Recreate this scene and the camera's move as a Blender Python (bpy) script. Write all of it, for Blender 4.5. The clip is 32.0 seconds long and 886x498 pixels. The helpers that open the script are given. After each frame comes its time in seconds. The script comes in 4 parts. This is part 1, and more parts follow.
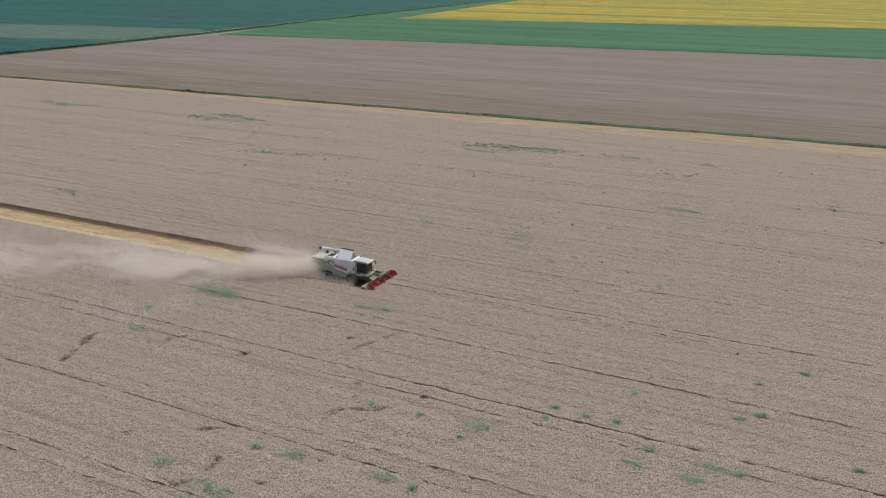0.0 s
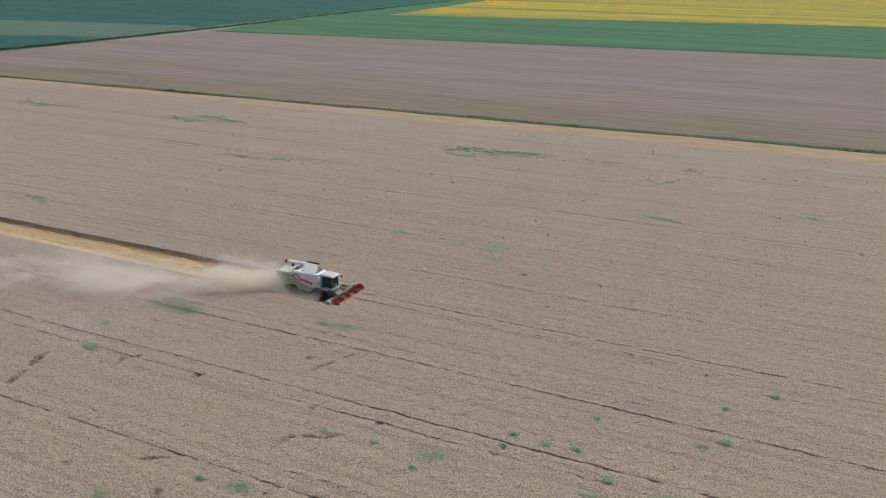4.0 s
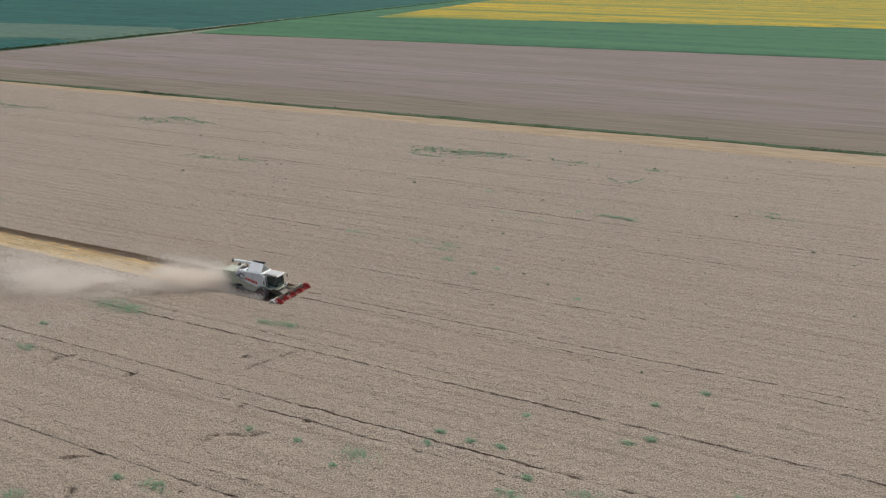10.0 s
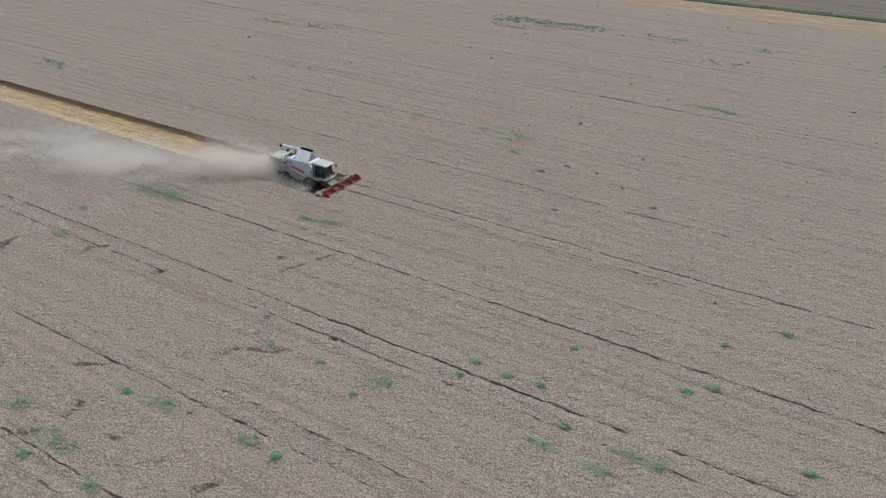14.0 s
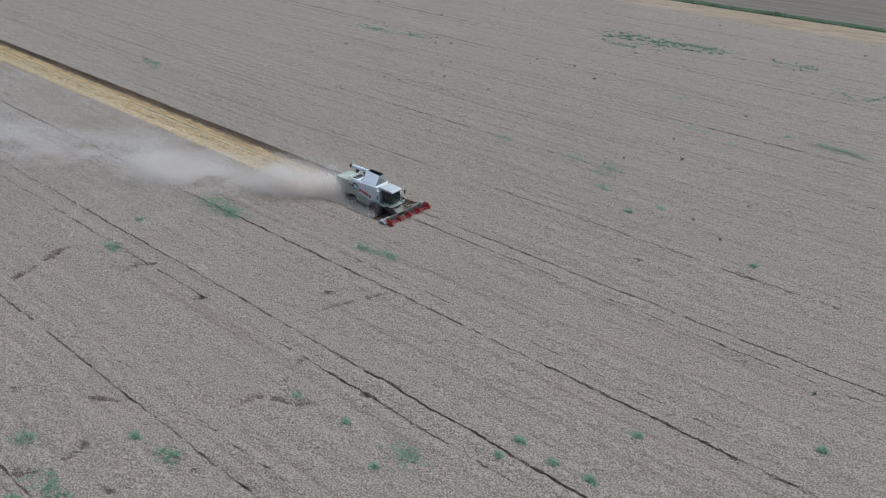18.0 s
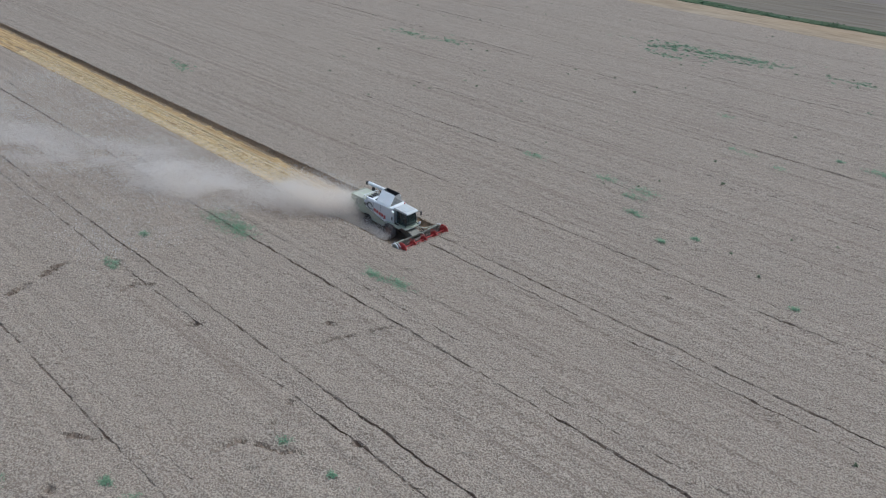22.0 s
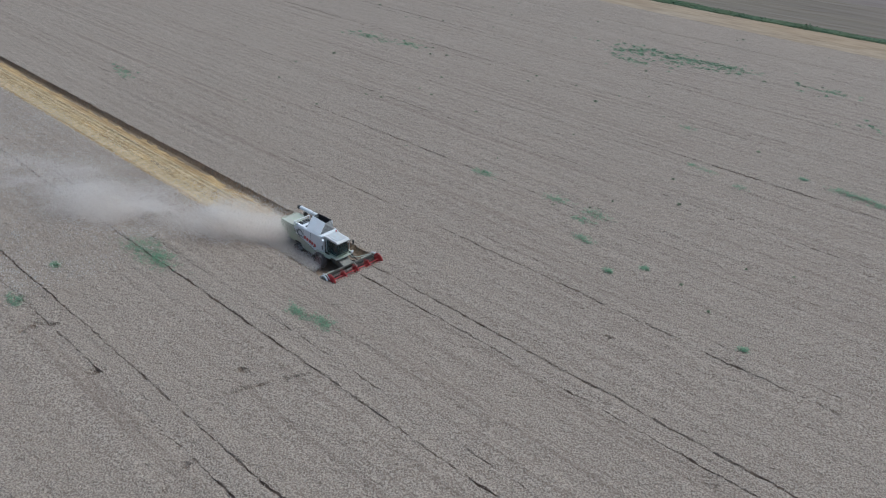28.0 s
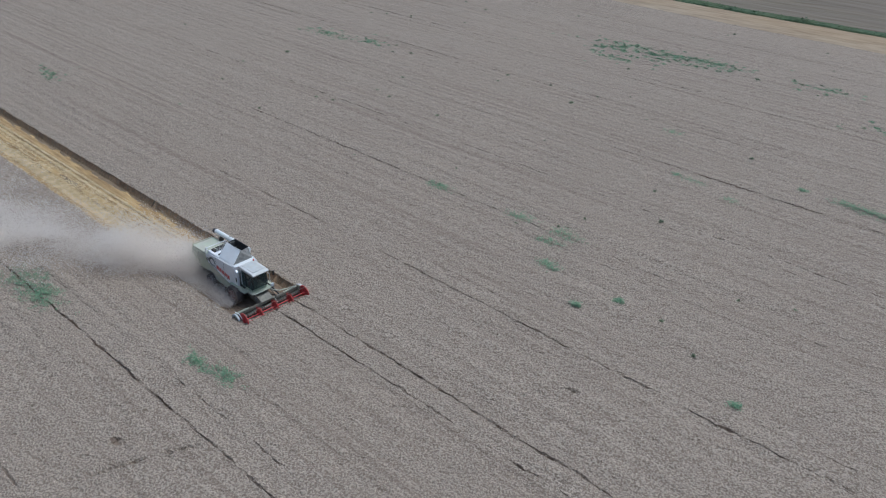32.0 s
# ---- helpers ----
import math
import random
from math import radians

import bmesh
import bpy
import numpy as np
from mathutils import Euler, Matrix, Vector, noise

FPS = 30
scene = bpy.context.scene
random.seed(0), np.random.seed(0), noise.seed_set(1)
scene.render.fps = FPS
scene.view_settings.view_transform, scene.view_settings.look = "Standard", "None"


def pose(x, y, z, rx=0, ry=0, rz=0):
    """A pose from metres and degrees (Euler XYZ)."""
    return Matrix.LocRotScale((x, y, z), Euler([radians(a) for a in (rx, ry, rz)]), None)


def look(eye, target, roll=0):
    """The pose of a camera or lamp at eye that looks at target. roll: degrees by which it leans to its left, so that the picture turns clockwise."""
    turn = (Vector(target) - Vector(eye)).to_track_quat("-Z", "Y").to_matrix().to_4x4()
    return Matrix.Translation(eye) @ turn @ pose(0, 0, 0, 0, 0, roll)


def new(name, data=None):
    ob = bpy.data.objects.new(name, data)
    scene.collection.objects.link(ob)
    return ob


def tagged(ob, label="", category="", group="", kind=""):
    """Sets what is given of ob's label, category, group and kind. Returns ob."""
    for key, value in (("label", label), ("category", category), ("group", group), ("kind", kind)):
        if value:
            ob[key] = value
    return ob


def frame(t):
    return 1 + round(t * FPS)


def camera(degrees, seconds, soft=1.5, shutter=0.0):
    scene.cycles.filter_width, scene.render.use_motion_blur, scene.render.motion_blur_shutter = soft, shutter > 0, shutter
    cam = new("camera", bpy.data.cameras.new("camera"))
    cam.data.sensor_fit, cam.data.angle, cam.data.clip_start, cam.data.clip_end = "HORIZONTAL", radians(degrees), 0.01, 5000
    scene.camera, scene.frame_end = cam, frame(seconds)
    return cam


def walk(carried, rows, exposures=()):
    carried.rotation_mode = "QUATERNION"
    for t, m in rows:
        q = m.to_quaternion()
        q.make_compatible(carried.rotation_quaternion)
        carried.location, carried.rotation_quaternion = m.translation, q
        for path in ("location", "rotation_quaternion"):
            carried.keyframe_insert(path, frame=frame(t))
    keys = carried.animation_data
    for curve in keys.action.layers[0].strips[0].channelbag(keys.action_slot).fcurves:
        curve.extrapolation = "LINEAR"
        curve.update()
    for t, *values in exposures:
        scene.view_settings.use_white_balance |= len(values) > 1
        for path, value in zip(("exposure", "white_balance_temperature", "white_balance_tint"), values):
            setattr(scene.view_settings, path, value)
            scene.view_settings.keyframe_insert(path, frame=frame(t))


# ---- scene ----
cam = camera(57.06, 32.0, soft=1.2)

# seconds, eye, point looked at, lean
PATH = [
    (0.0, (64.36, -104.14, 46.36), (31.86, -35.57, 21.01), 0.69),
    (0.5, (64.43, -103.21, 46.63), (31.96, -34.64, 21.25), 0.65),
    (1.0, (64.53, -102.29, 46.99), (32.12, -33.69, 21.62), 0.62),
    (1.5, (64.75, -101.49, 47.28), (32.37, -32.87, 21.93), 0.61),
    (2.0, (65.04, -100.75, 47.59), (32.72, -32.16, 22.09), 0.63),
    (2.5, (65.31, -100.04, 47.63), (33.03, -31.46, 22.03), 0.74),
    (3.0, (65.77, -99.56, 47.90), (33.61, -30.92, 22.32), 0.80),
    (3.5, (66.26, -99.16, 48.08), (34.07, -30.58, 22.39), 0.87),
    (5.5, (68.38, -97.91, 48.32), (36.41, -29.31, 22.39), 0.93),
    (6.0, (68.93, -97.69, 48.26), (36.96, -29.08, 22.39), 0.96),
    (6.5, (69.50, -97.54, 48.10), (37.54, -28.90, 22.29), 0.95),
    (7.0, (70.07, -97.43, 47.91), (38.10, -28.75, 22.22), 0.90),
    (7.5, (70.66, -97.32, 47.72), (38.69, -28.59, 22.13), 0.85),
    (8.0, (71.25, -97.15, 47.60), (39.39, -28.33, 22.13), 0.81),
    (8.5, (71.85, -96.93, 47.54), (40.00, -28.09, 22.11), 0.81),
    (9.0, (72.43, -96.62, 47.55), (40.67, -27.74, 22.13), 0.82),
    (9.5, (72.96, -96.22, 47.60), (41.25, -27.30, 22.20), 0.83),
    (10.0, (73.41, -95.66, 47.66), (41.82, -26.75, 22.09), 0.83),
    (10.5, (73.76, -94.85, 47.73), (42.26, -25.93, 22.10), 0.82),
    (11.0, (73.99, -93.76, 47.81), (42.52, -24.82, 22.17), 0.78),
    (11.5, (74.07, -92.38, 47.87), (43.20, -24.35, 19.25), 0.73),
    (12.0, (73.96, -90.75, 47.93), (39.99, -26.01, 15.46), 0.69),
    (12.5, (73.67, -88.92, 47.99), (36.28, -28.20, 11.73), 0.68),
    (13.0, (73.28, -86.92, 48.06), (36.32, -26.92, 10.18), 0.71),
    (13.5, (72.84, -84.79, 48.15), (35.94, -24.78, 10.25), 0.75),
    (14.0, (72.39, -82.60, 48.29), (35.48, -22.64, 10.32), 0.81),
    (14.5, (71.98, -80.44, 48.43), (35.05, -20.46, 10.49), 0.89),
    (15.0, (71.62, -78.44, 48.53), (34.68, -18.43, 10.66), 0.97),
    (15.5, (71.37, -76.79, 48.54), (34.45, -16.74, 10.71), 1.05),
    (17.5, (70.79, -71.96, 48.15), (25.74, -17.78, 10.27), 1.12),
    (18.0, (70.66, -70.94, 48.03), (25.13, -17.15, 10.18), 1.18),
    (18.1, (70.63, -70.75, 48.01), (25.00, -17.05, 10.15), 1.18),
    (18.2, (70.60, -70.57, 47.99), (21.49, -20.04, 10.10), 1.18),
    (18.5, (70.51, -70.01, 47.92), (21.41, -19.47, 10.03), 1.21),
    (19.0, (70.30, -69.11, 47.81), (21.19, -18.54, 9.98), 1.23),
    (19.5, (70.04, -68.20, 47.74), (20.91, -17.63, 9.95), 1.24),
    (20.0, (69.73, -67.25, 47.72), (20.62, -16.68, 9.91), 1.24),
    (20.5, (69.39, -66.24, 47.78), (20.33, -15.64, 9.93), 1.26),
    (21.0, (69.04, -65.22, 47.92), (20.11, -14.50, 10.06), 1.30),
    (21.5, (68.72, -64.22, 48.11), (19.92, -13.46, 10.13), 1.37),
    (22.0, (68.46, -63.28, 48.31), (19.82, -12.49, 10.18), 1.44),
    (22.5, (68.28, -62.39, 48.51), (19.81, -11.54, 10.24), 1.53),
    (23.0, (68.15, -61.53, 48.70), (19.74, -10.66, 10.38), 1.62),
    (23.5, (68.06, -60.71, 48.86), (19.79, -9.84, 10.35), 1.71),
    (24.0, (68.00, -59.90, 49.02), (19.84, -9.00, 10.42), 1.78),
    (24.5, (67.98, -59.10, 49.18), (19.90, -8.17, 10.53), 1.84),
    (25.0, (68.00, -58.31, 49.34), (20.00, -7.32, 10.66), 1.86),
    (25.5, (68.00, -57.52, 49.47), (20.07, -6.49, 10.76), 1.87),
    (27.5, (67.82, -54.25, 49.76), (20.29, -3.07, 10.75), 1.86),
    (28.0, (67.59, -53.23, 49.80), (20.15, -1.98, 10.77), 1.82),
    (28.5, (67.14, -51.96, 49.77), (19.73, -0.65, 10.79), 1.76),
    (29.0, (66.50, -50.44, 49.59), (19.01, 0.96, 10.82), 1.68),
    (29.5, (65.69, -48.71, 49.20), (18.23, 2.71, 10.42), 1.59),
    (30.0, (64.79, -46.78, 48.60), (17.38, 4.57, 9.67), 1.52),
    (30.5, (63.91, -44.71, 47.87), (16.52, 6.62, 8.89), 1.46),
    (31.0, (63.11, -42.60, 47.06), (15.66, 8.77, 8.21), 1.43),
    (31.5, (62.45, -40.54, 46.20), (15.07, 10.91, 7.36), 1.45),
    (32.0, (61.88, -38.54, 45.32), (14.75, 13.02, 6.33), 1.51),
]
EXPOSURES = [(0.0, -0.35, 5970, 5), (12.0, -0.36, 6020, 4), (13.0, -0.39, 5830, 3), (15.0, -0.44, 5290, 2), (18.0, -0.44, 5090, 2), (25.0, -0.50, 5070, 2), (28.0, -0.55, 5060, 2), (32.0, -0.55, 5090, 3)]
walk(cam, [(t, look(eye, target, roll)) for t, eye, target, roll in PATH], EXPOSURES)

# ---- daylight: hazy high sun from beyond the field ----
SUN_ELEV, SUN_AZ = 67.0, 4.0
world = bpy.data.worlds.new("sky")
scene.world = world
world.use_nodes = True
wn = world.node_tree
sky = wn.nodes.new("ShaderNodeTexSky")
sky.sky_type, sky.sun_disc = "NISHITA", False
sky.sun_elevation, sky.sun_rotation = radians(SUN_ELEV), radians(SUN_AZ)
sky.air_density, sky.dust_density, sky.ozone_density = 1.0, 7.0, 0.4
wn.links.new(sky.outputs[0], wn.nodes["Background"].inputs[0])
wn.nodes["Background"].inputs[1].default_value = 0.135
sun = new("sun", bpy.data.lights.new("sun", "SUN"))
sun.data.energy, sun.data.angle, sun.data.color = 1.9, radians(3.0), (1.0, 0.95, 0.88)
az, el = radians(SUN_AZ), radians(SUN_ELEV)
sun.matrix_world = look((200 * math.sin(az) * math.cos(el), 200 * math.cos(az) * math.cos(el), 200 * math.sin(el)), (0, 0, 0))


# ---- materials ----
def mat(name, a, b, scale=3.0, rough=0.8, metal=0.0, bump=0.0, stretch=(1, 1, 1), c=None, cscale=0.1, cstretch=(1, 1, 1), camount=0.6, detail=4.0, lo=0.35, hi=0.65, rows=None):
    """Two tones mixed by a fine grain, a third by broad patches, with relief from the grain."""
    m = bpy.data.materials.new(name)
    m.use_nodes = True
    n, l = m.node_tree.nodes, m.node_tree.links
    bsdf = n["Principled BSDF"]
    bsdf.inputs["Roughness"].default_value, bsdf.inputs["Metallic"].default_value = rough, metal
    co = n.new("ShaderNodeTexCoord")

    def grain(sc, st, det, low, high):
        mp = n.new("ShaderNodeMapping")
        mp.inputs["Scale"].default_value = st
        l.new(co.outputs["Object"], mp.inputs["Vector"])
        t = n.new("ShaderNodeTexNoise")
        t.inputs["Scale"].default_value, t.inputs["Detail"].default_value = sc, det
        l.new(mp.outputs[0], t.inputs["Vector"])
        r = n.new("ShaderNodeMapRange")
        r.inputs[1].default_value, r.inputs[2].default_value = low, high
        l.new(t.outputs[0], r.inputs[0])
        return r.outputs[0]

    fine = grain(scale, stretch, detail, lo, hi)
    mix = n.new("ShaderNodeMix")
    mix.data_type = "RGBA"
    mix.inputs[6].default_value, mix.inputs[7].default_value = (*a, 1), (*b, 1)
    l.new(fine, mix.inputs[0])
    out = mix.outputs[2]
    if c:
        broad = grain(cscale, cstretch, 3.0, 0.35, 0.7)
        k = n.new("ShaderNodeMath")
        k.operation = "MULTIPLY"
        k.inputs[1].default_value = camount
        l.new(broad, k.inputs[0])
        m2 = n.new("ShaderNodeMix")
        m2.data_type = "RGBA"
        m2.inputs[7].default_value = (*c, 1)
        l.new(out, m2.inputs[6])
        l.new(k.outputs[0], m2.inputs[0])
        out = m2.outputs[2]
    if rows:
        # thin drill rows along x, where the soil shows through
        thin = grain(1.5, (0.006, 1, 1), 2.0, 0.55, 0.65)
        patch_ = grain(0.06, (0.5, 1, 1), 3.0, 0.28, 0.60)
        k = n.new("ShaderNodeMath")
        k.operation = "MULTIPLY"
        l.new(thin, k.inputs[0])
        l.new(patch_, k.inputs[1])
        k2 = n.new("ShaderNodeMath")
        k2.operation = "MULTIPLY"
        k2.inputs[1].default_value = 0.42
        l.new(k.outputs[0], k2.inputs[0])
        # even drill passes, plainer in the thinner crop towards the far side
        wave = n.new("ShaderNodeTexWave")
        wave.bands_direction = "Y"
        wave.inputs["Scale"].default_value, wave.inputs["Distortion"].default_value, wave.inputs["Detail Scale"].default_value = 0.215, 1.2, 0.3
        l.new(co.outputs["Object"], wave.inputs["Vector"])
        sep, far_side, line = n.new("ShaderNodeSeparateXYZ"), n.new("ShaderNodeMapRange"), n.new("ShaderNodeMapRange")
        l.new(co.outputs["Object"], sep.inputs[0])
        l.new(sep.outputs[1], far_side.inputs[0])
        far_side.inputs[1].default_value, far_side.inputs[2].default_value, far_side.inputs[3].default_value, far_side.inputs[4].default_value = -10, 50, 0.05, 0.42
        l.new(wave.outputs["Fac"], line.inputs[0])
        line.inputs[1].default_value, line.inputs[2].default_value = 0.72, 1.0
        broken = grain(0.22, (0.25, 1, 1), 3.0, 0.36, 0.60)
        k3, k4, k5 = n.new("ShaderNodeMath"), n.new("ShaderNodeMath"), n.new("ShaderNodeMath")
        k3.operation, k4.operation, k5.operation = "MULTIPLY", "MULTIPLY", "MAXIMUM"
        l.new(far_side.outputs[0], k3.inputs[0])
        l.new(line.outputs[0], k3.inputs[1])
        l.new(k3.outputs[0], k4.inputs[0])
        l.new(broken, k4.inputs[1])
        l.new(k4.outputs[0], k5.inputs[0])
        l.new(k2.outputs[0], k5.inputs[1])
        m3 = n.new("ShaderNodeMix")
        m3.data_type = "RGBA"
        m3.inputs[7].default_value = (*rows, 1)
        l.new(out, m3.inputs[6])
        l.new(k5.outputs[0], m3.inputs[0])
        out = m3.outputs[2]
    l.new(out, bsdf.inputs["Base Color"])
    if bump:
        bp = n.new("ShaderNodeBump")
        bp.inputs["Strength"].default_value, bp.inputs["Distance"].default_value = 0.6, bump
        l.new(fine, bp.inputs["Height"])
        l.new(bp.outputs[0], bsdf.inputs["Normal"])
    return m


M_WHEAT = mat("ripe_wheat", (0.185, 0.141, 0.104), (0.40, 0.33, 0.255), 6.0, 0.9, bump=0.10, c=(0.285, 0.222, 0.163), cscale=0.42, cstretch=(0.035, 1, 1), camount=0.25, detail=1.0, lo=0.36, hi=0.64, rows=(0.16, 0.115, 0.083))
M_EAR = mat("wheat_ears", (0.25, 0.20, 0.145), (0.60, 0.51, 0.405), 6.0, 0.85, detail=2.0, lo=0.40, hi=0.60)
M_RUT = mat("rut_soil", (0.145, 0.106, 0.077), (0.26, 0.195, 0.142), 2.5, 0.95, bump=0.04)
M_STALK = mat("wheat_stalks", (0.28, 0.185, 0.105), (0.50, 0.365, 0.22), 5.0, 0.9, bump=0.05, stretch=(1, 1, 0.2))
M_STUBBLE = mat("stubble", (0.25, 0.155, 0.06), (0.58, 0.40, 0.175), 2.5, 0.9, bump=0.05, stretch=(0.12, 1, 1), c=(0.33, 0.215, 0.10), cscale=1.4, cstretch=(0.015, 1, 1), camount=0.75)
# strawless soil, toned darker to carry the machine's shade
M_BARE = mat("shaded_bare_soil", (0.13, 0.092, 0.062), (0.26, 0.19, 0.125), 2.5, 0.95, bump=0.05, stretch=(0.2, 1, 1), c=(0.14, 0.10, 0.065), cscale=0.8)
# brown soil, darkened by the shade of the crop edge; also used for streaks
M_BAND = mat("shaded_brown_stubble", (0.15, 0.105, 0.064), (0.27, 0.193, 0.118), 2.5, 0.95, bump=0.05, stretch=(0.15, 1, 1), c=(0.26, 0.19, 0.12), cscale=0.8, cstretch=(0.05, 1, 1))
M_STRAW = mat("straw", (0.54, 0.41, 0.215), (0.72, 0.57, 0.34), 1.0, 0.8)
M_VERGE = mat("dry_grass", (0.25, 0.185, 0.12), (0.37, 0.29, 0.195), 0.8, 0.95, bump=0.1, stretch=(0.2, 1, 1), c=(0.33, 0.225, 0.115), cscale=0.04, cstretch=(0.3, 1, 1))
M_HEDGE = mat("hedge_green", (0.042, 0.078, 0.038), (0.09, 0.132, 0.064), 1.2, 0.9, bump=0.2, c=(0.09, 0.11, 0.05), cscale=0.15)
M_BROWN = mat("tilled_field", (0.165, 0.13, 0.115), (0.235, 0.188, 0.168), 0.35, 0.95, bump=0.1, stretch=(0.05, 1, 1), c=(0.16, 0.125, 0.09), cscale=0.03, cstretch=(0.06, 1, 1), camount=0.7)
M_OLIVE = mat("weedy_stubble", (0.135, 0.108, 0.08), (0.205, 0.162, 0.122), 0.35, 0.95, bump=0.1, stretch=(0.05, 1, 1), c=(0.15, 0.125, 0.078), cscale=0.06, cstretch=(0.06, 1, 1), camount=0.6)
M_GREEN = mat("green_crop", (0.03, 0.088, 0.045), (0.055, 0.14, 0.07), 0.5, 0.9, bump=0.1, stretch=(0.15, 1, 1), c=(0.08, 0.19, 0.08), cscale=0.03, cstretch=(0.1, 1, 1))
M_YELLOW = mat("sunflower_heads", (0.12, 0.15, 0.035), (0.56, 0.355, 0.013), 0.34, 0.9, bump=0.1, lo=0.36, hi=0.54, stretch=(0.09, 1, 1), c=(0.10, 0.17, 0.05), cscale=0.016, cstretch=(0.06, 1, 1), camount=0.95)
M_DARK = mat("maize_field", (0.006, 0.046, 0.043), (0.021, 0.096, 0.078), 0.22, 0.9, bump=0.1, stretch=(0.2, 1, 1), c=(0.03, 0.11, 0.08), cscale=0.02, cstretch=(0.2, 1, 1))
M_PALE = mat("grey_green_crop", (0.045, 0.10, 0.072), (0.085, 0.135, 0.088), 0.3, 0.9, bump=0.1, stretch=(0.2, 1, 1))
M_FAR = mat("far_land", (0.20, 0.20, 0.15), (0.28, 0.26, 0.2), 0.02, 0.95, c=(0.12, 0.18, 0.1), cscale=0.004)
M_WEED = mat("weed_leaves", (0.105, 0.20, 0.105), (0.22, 0.33, 0.185), 4.0, 0.7)
M_WEEDRY = mat("olive_weed", (0.13, 0.165, 0.09), (0.215, 0.24, 0.145), 4.0, 0.8)
for m in (M_DARK, M_GREEN, M_YELLOW, M_HEDGE):
    m.node_tree.nodes["Principled BSDF"].inputs["Specular IOR Level"].default_value = 0.27
M_DUST = bpy.data.materials.new("chaff_dust")
M_DUST.use_nodes = True
dn, dl = M_DUST.node_tree.nodes, M_DUST.node_tree.links
d1, d2, dm = dn.new("ShaderNodeBsdfDiffuse"), dn.new("ShaderNodeBsdfTranslucent"), dn.new("ShaderNodeMixShader")
for d in (d1, d2):
    d.inputs[0].default_value = (0.97, 0.92, 0.855, 1)
dm.inputs[0].default_value = 0.6
dl.new(d1.outputs[0], dm.inputs[1])
dl.new(d2.outputs[0], dm.inputs[2])
dt, dx_ = dn.new("ShaderNodeBsdfTransparent"), dn.new("ShaderNodeMixShader")
dx_.inputs[0].default_value = 0.65
dl.new(dt.outputs[0], dx_.inputs[1])
dl.new(dm.outputs[0], dx_.inputs[2])
dl.new(dx_.outputs[0], dn["Material Output"].inputs[0])

M_WHITE = mat("white_panel_paint", (0.82, 0.83, 0.82), (0.86, 0.86, 0.85), 1.2, 0.4, c=(0.72, 0.69, 0.64), cscale=0.9, camount=0.35)
M_LIME = mat("pale_green_paint", (0.43, 0.475, 0.34), (0.50, 0.54, 0.41), 1.2, 0.5, c=(0.45, 0.41, 0.34), cscale=0.7, camount=0.85)
M_GREY = mat("grey_steel", (0.22, 0.22, 0.20), (0.32, 0.31, 0.28), 2.0, 0.55, 0.3, c=(0.38, 0.33, 0.26), cscale=1.5, camount=0.5)
M_DKSTEEL = mat("dark_steel", (0.035, 0.035, 0.035), (0.075, 0.07, 0.062), 3.0, 0.55, 0.3, c=(0.15, 0.125, 0.09), cscale=1.2, camount=0.35)
M_FEED = mat("dusty_dark_steel", (0.15, 0.145, 0.115), (0.235, 0.215, 0.17), 3.0, 0.6, 0.2, c=(0.20, 0.17, 0.13), cscale=1.5, camount=0.5)
M_RED = mat("red_paint", (0.50, 0.025, 0.03), (0.62, 0.045, 0.045), 2.0, 0.45, c=(0.5, 0.16, 0.12), cscale=2.0, camount=0.4)
M_RUBBER = mat("tyre_rubber", (0.05, 0.045, 0.042), (0.10, 0.088, 0.08), 4.0, 0.9, c=(0.24, 0.20, 0.17), cscale=1.1, camount=0.85)
M_RIM = mat("rim_paint", (0.15, 0.07, 0.065), (0.20, 0.10, 0.09), 3.0, 0.6, c=(0.22, 0.18, 0.15), cscale=1.5, camount=0.7)
M_BLACK = mat("black_plastic", (0.015, 0.015, 0.016), (0.035, 0.034, 0.033), 4.0, 0.5)
M_GLASS = bpy.data.materials.new("cab_glass")
M_GLASS.use_nodes = True
gb = M_GLASS.node_tree.nodes["Principled BSDF"]
gb.inputs["Base Color"].default_value = (0.10, 0.16, 0.16, 1)
gb.inputs["Roughness"].default_value = 0.05
gb.inputs["Transmission Weight"].default_value = 0.75
gb.inputs["IOR"].default_value = 1.45
M_ROOFPANEL = mat("roof_grey", (0.50, 0.51, 0.51), (0.58, 0.58, 0.56), 2.0, 0.5, c=(0.52, 0.47, 0.39), cscale=1.2)
# panel white dimmed to offset the sun on the roof, with dusty patches
M_ROOF = mat("dimmed_roof_white", (0.60, 0.60, 0.58), (0.67, 0.66, 0.64), 1.5, 0.5, c=(0.54, 0.50, 0.44), cscale=1.0)
M_DECAL = mat("grey_decal", (0.22, 0.25, 0.24), (0.32, 0.35, 0.33), 3.0, 0.5)
M_SHEET = mat("dusty_sheet", (0.16, 0.155, 0.145), (0.27, 0.26, 0.24), 3.0, 0.8, c=(0.36, 0.34, 0.30), cscale=2.0)
M_CANVAS = mat("dark_canvas", (0.05, 0.052, 0.055), (0.09, 0.088, 0.085), 3.0, 0.8)


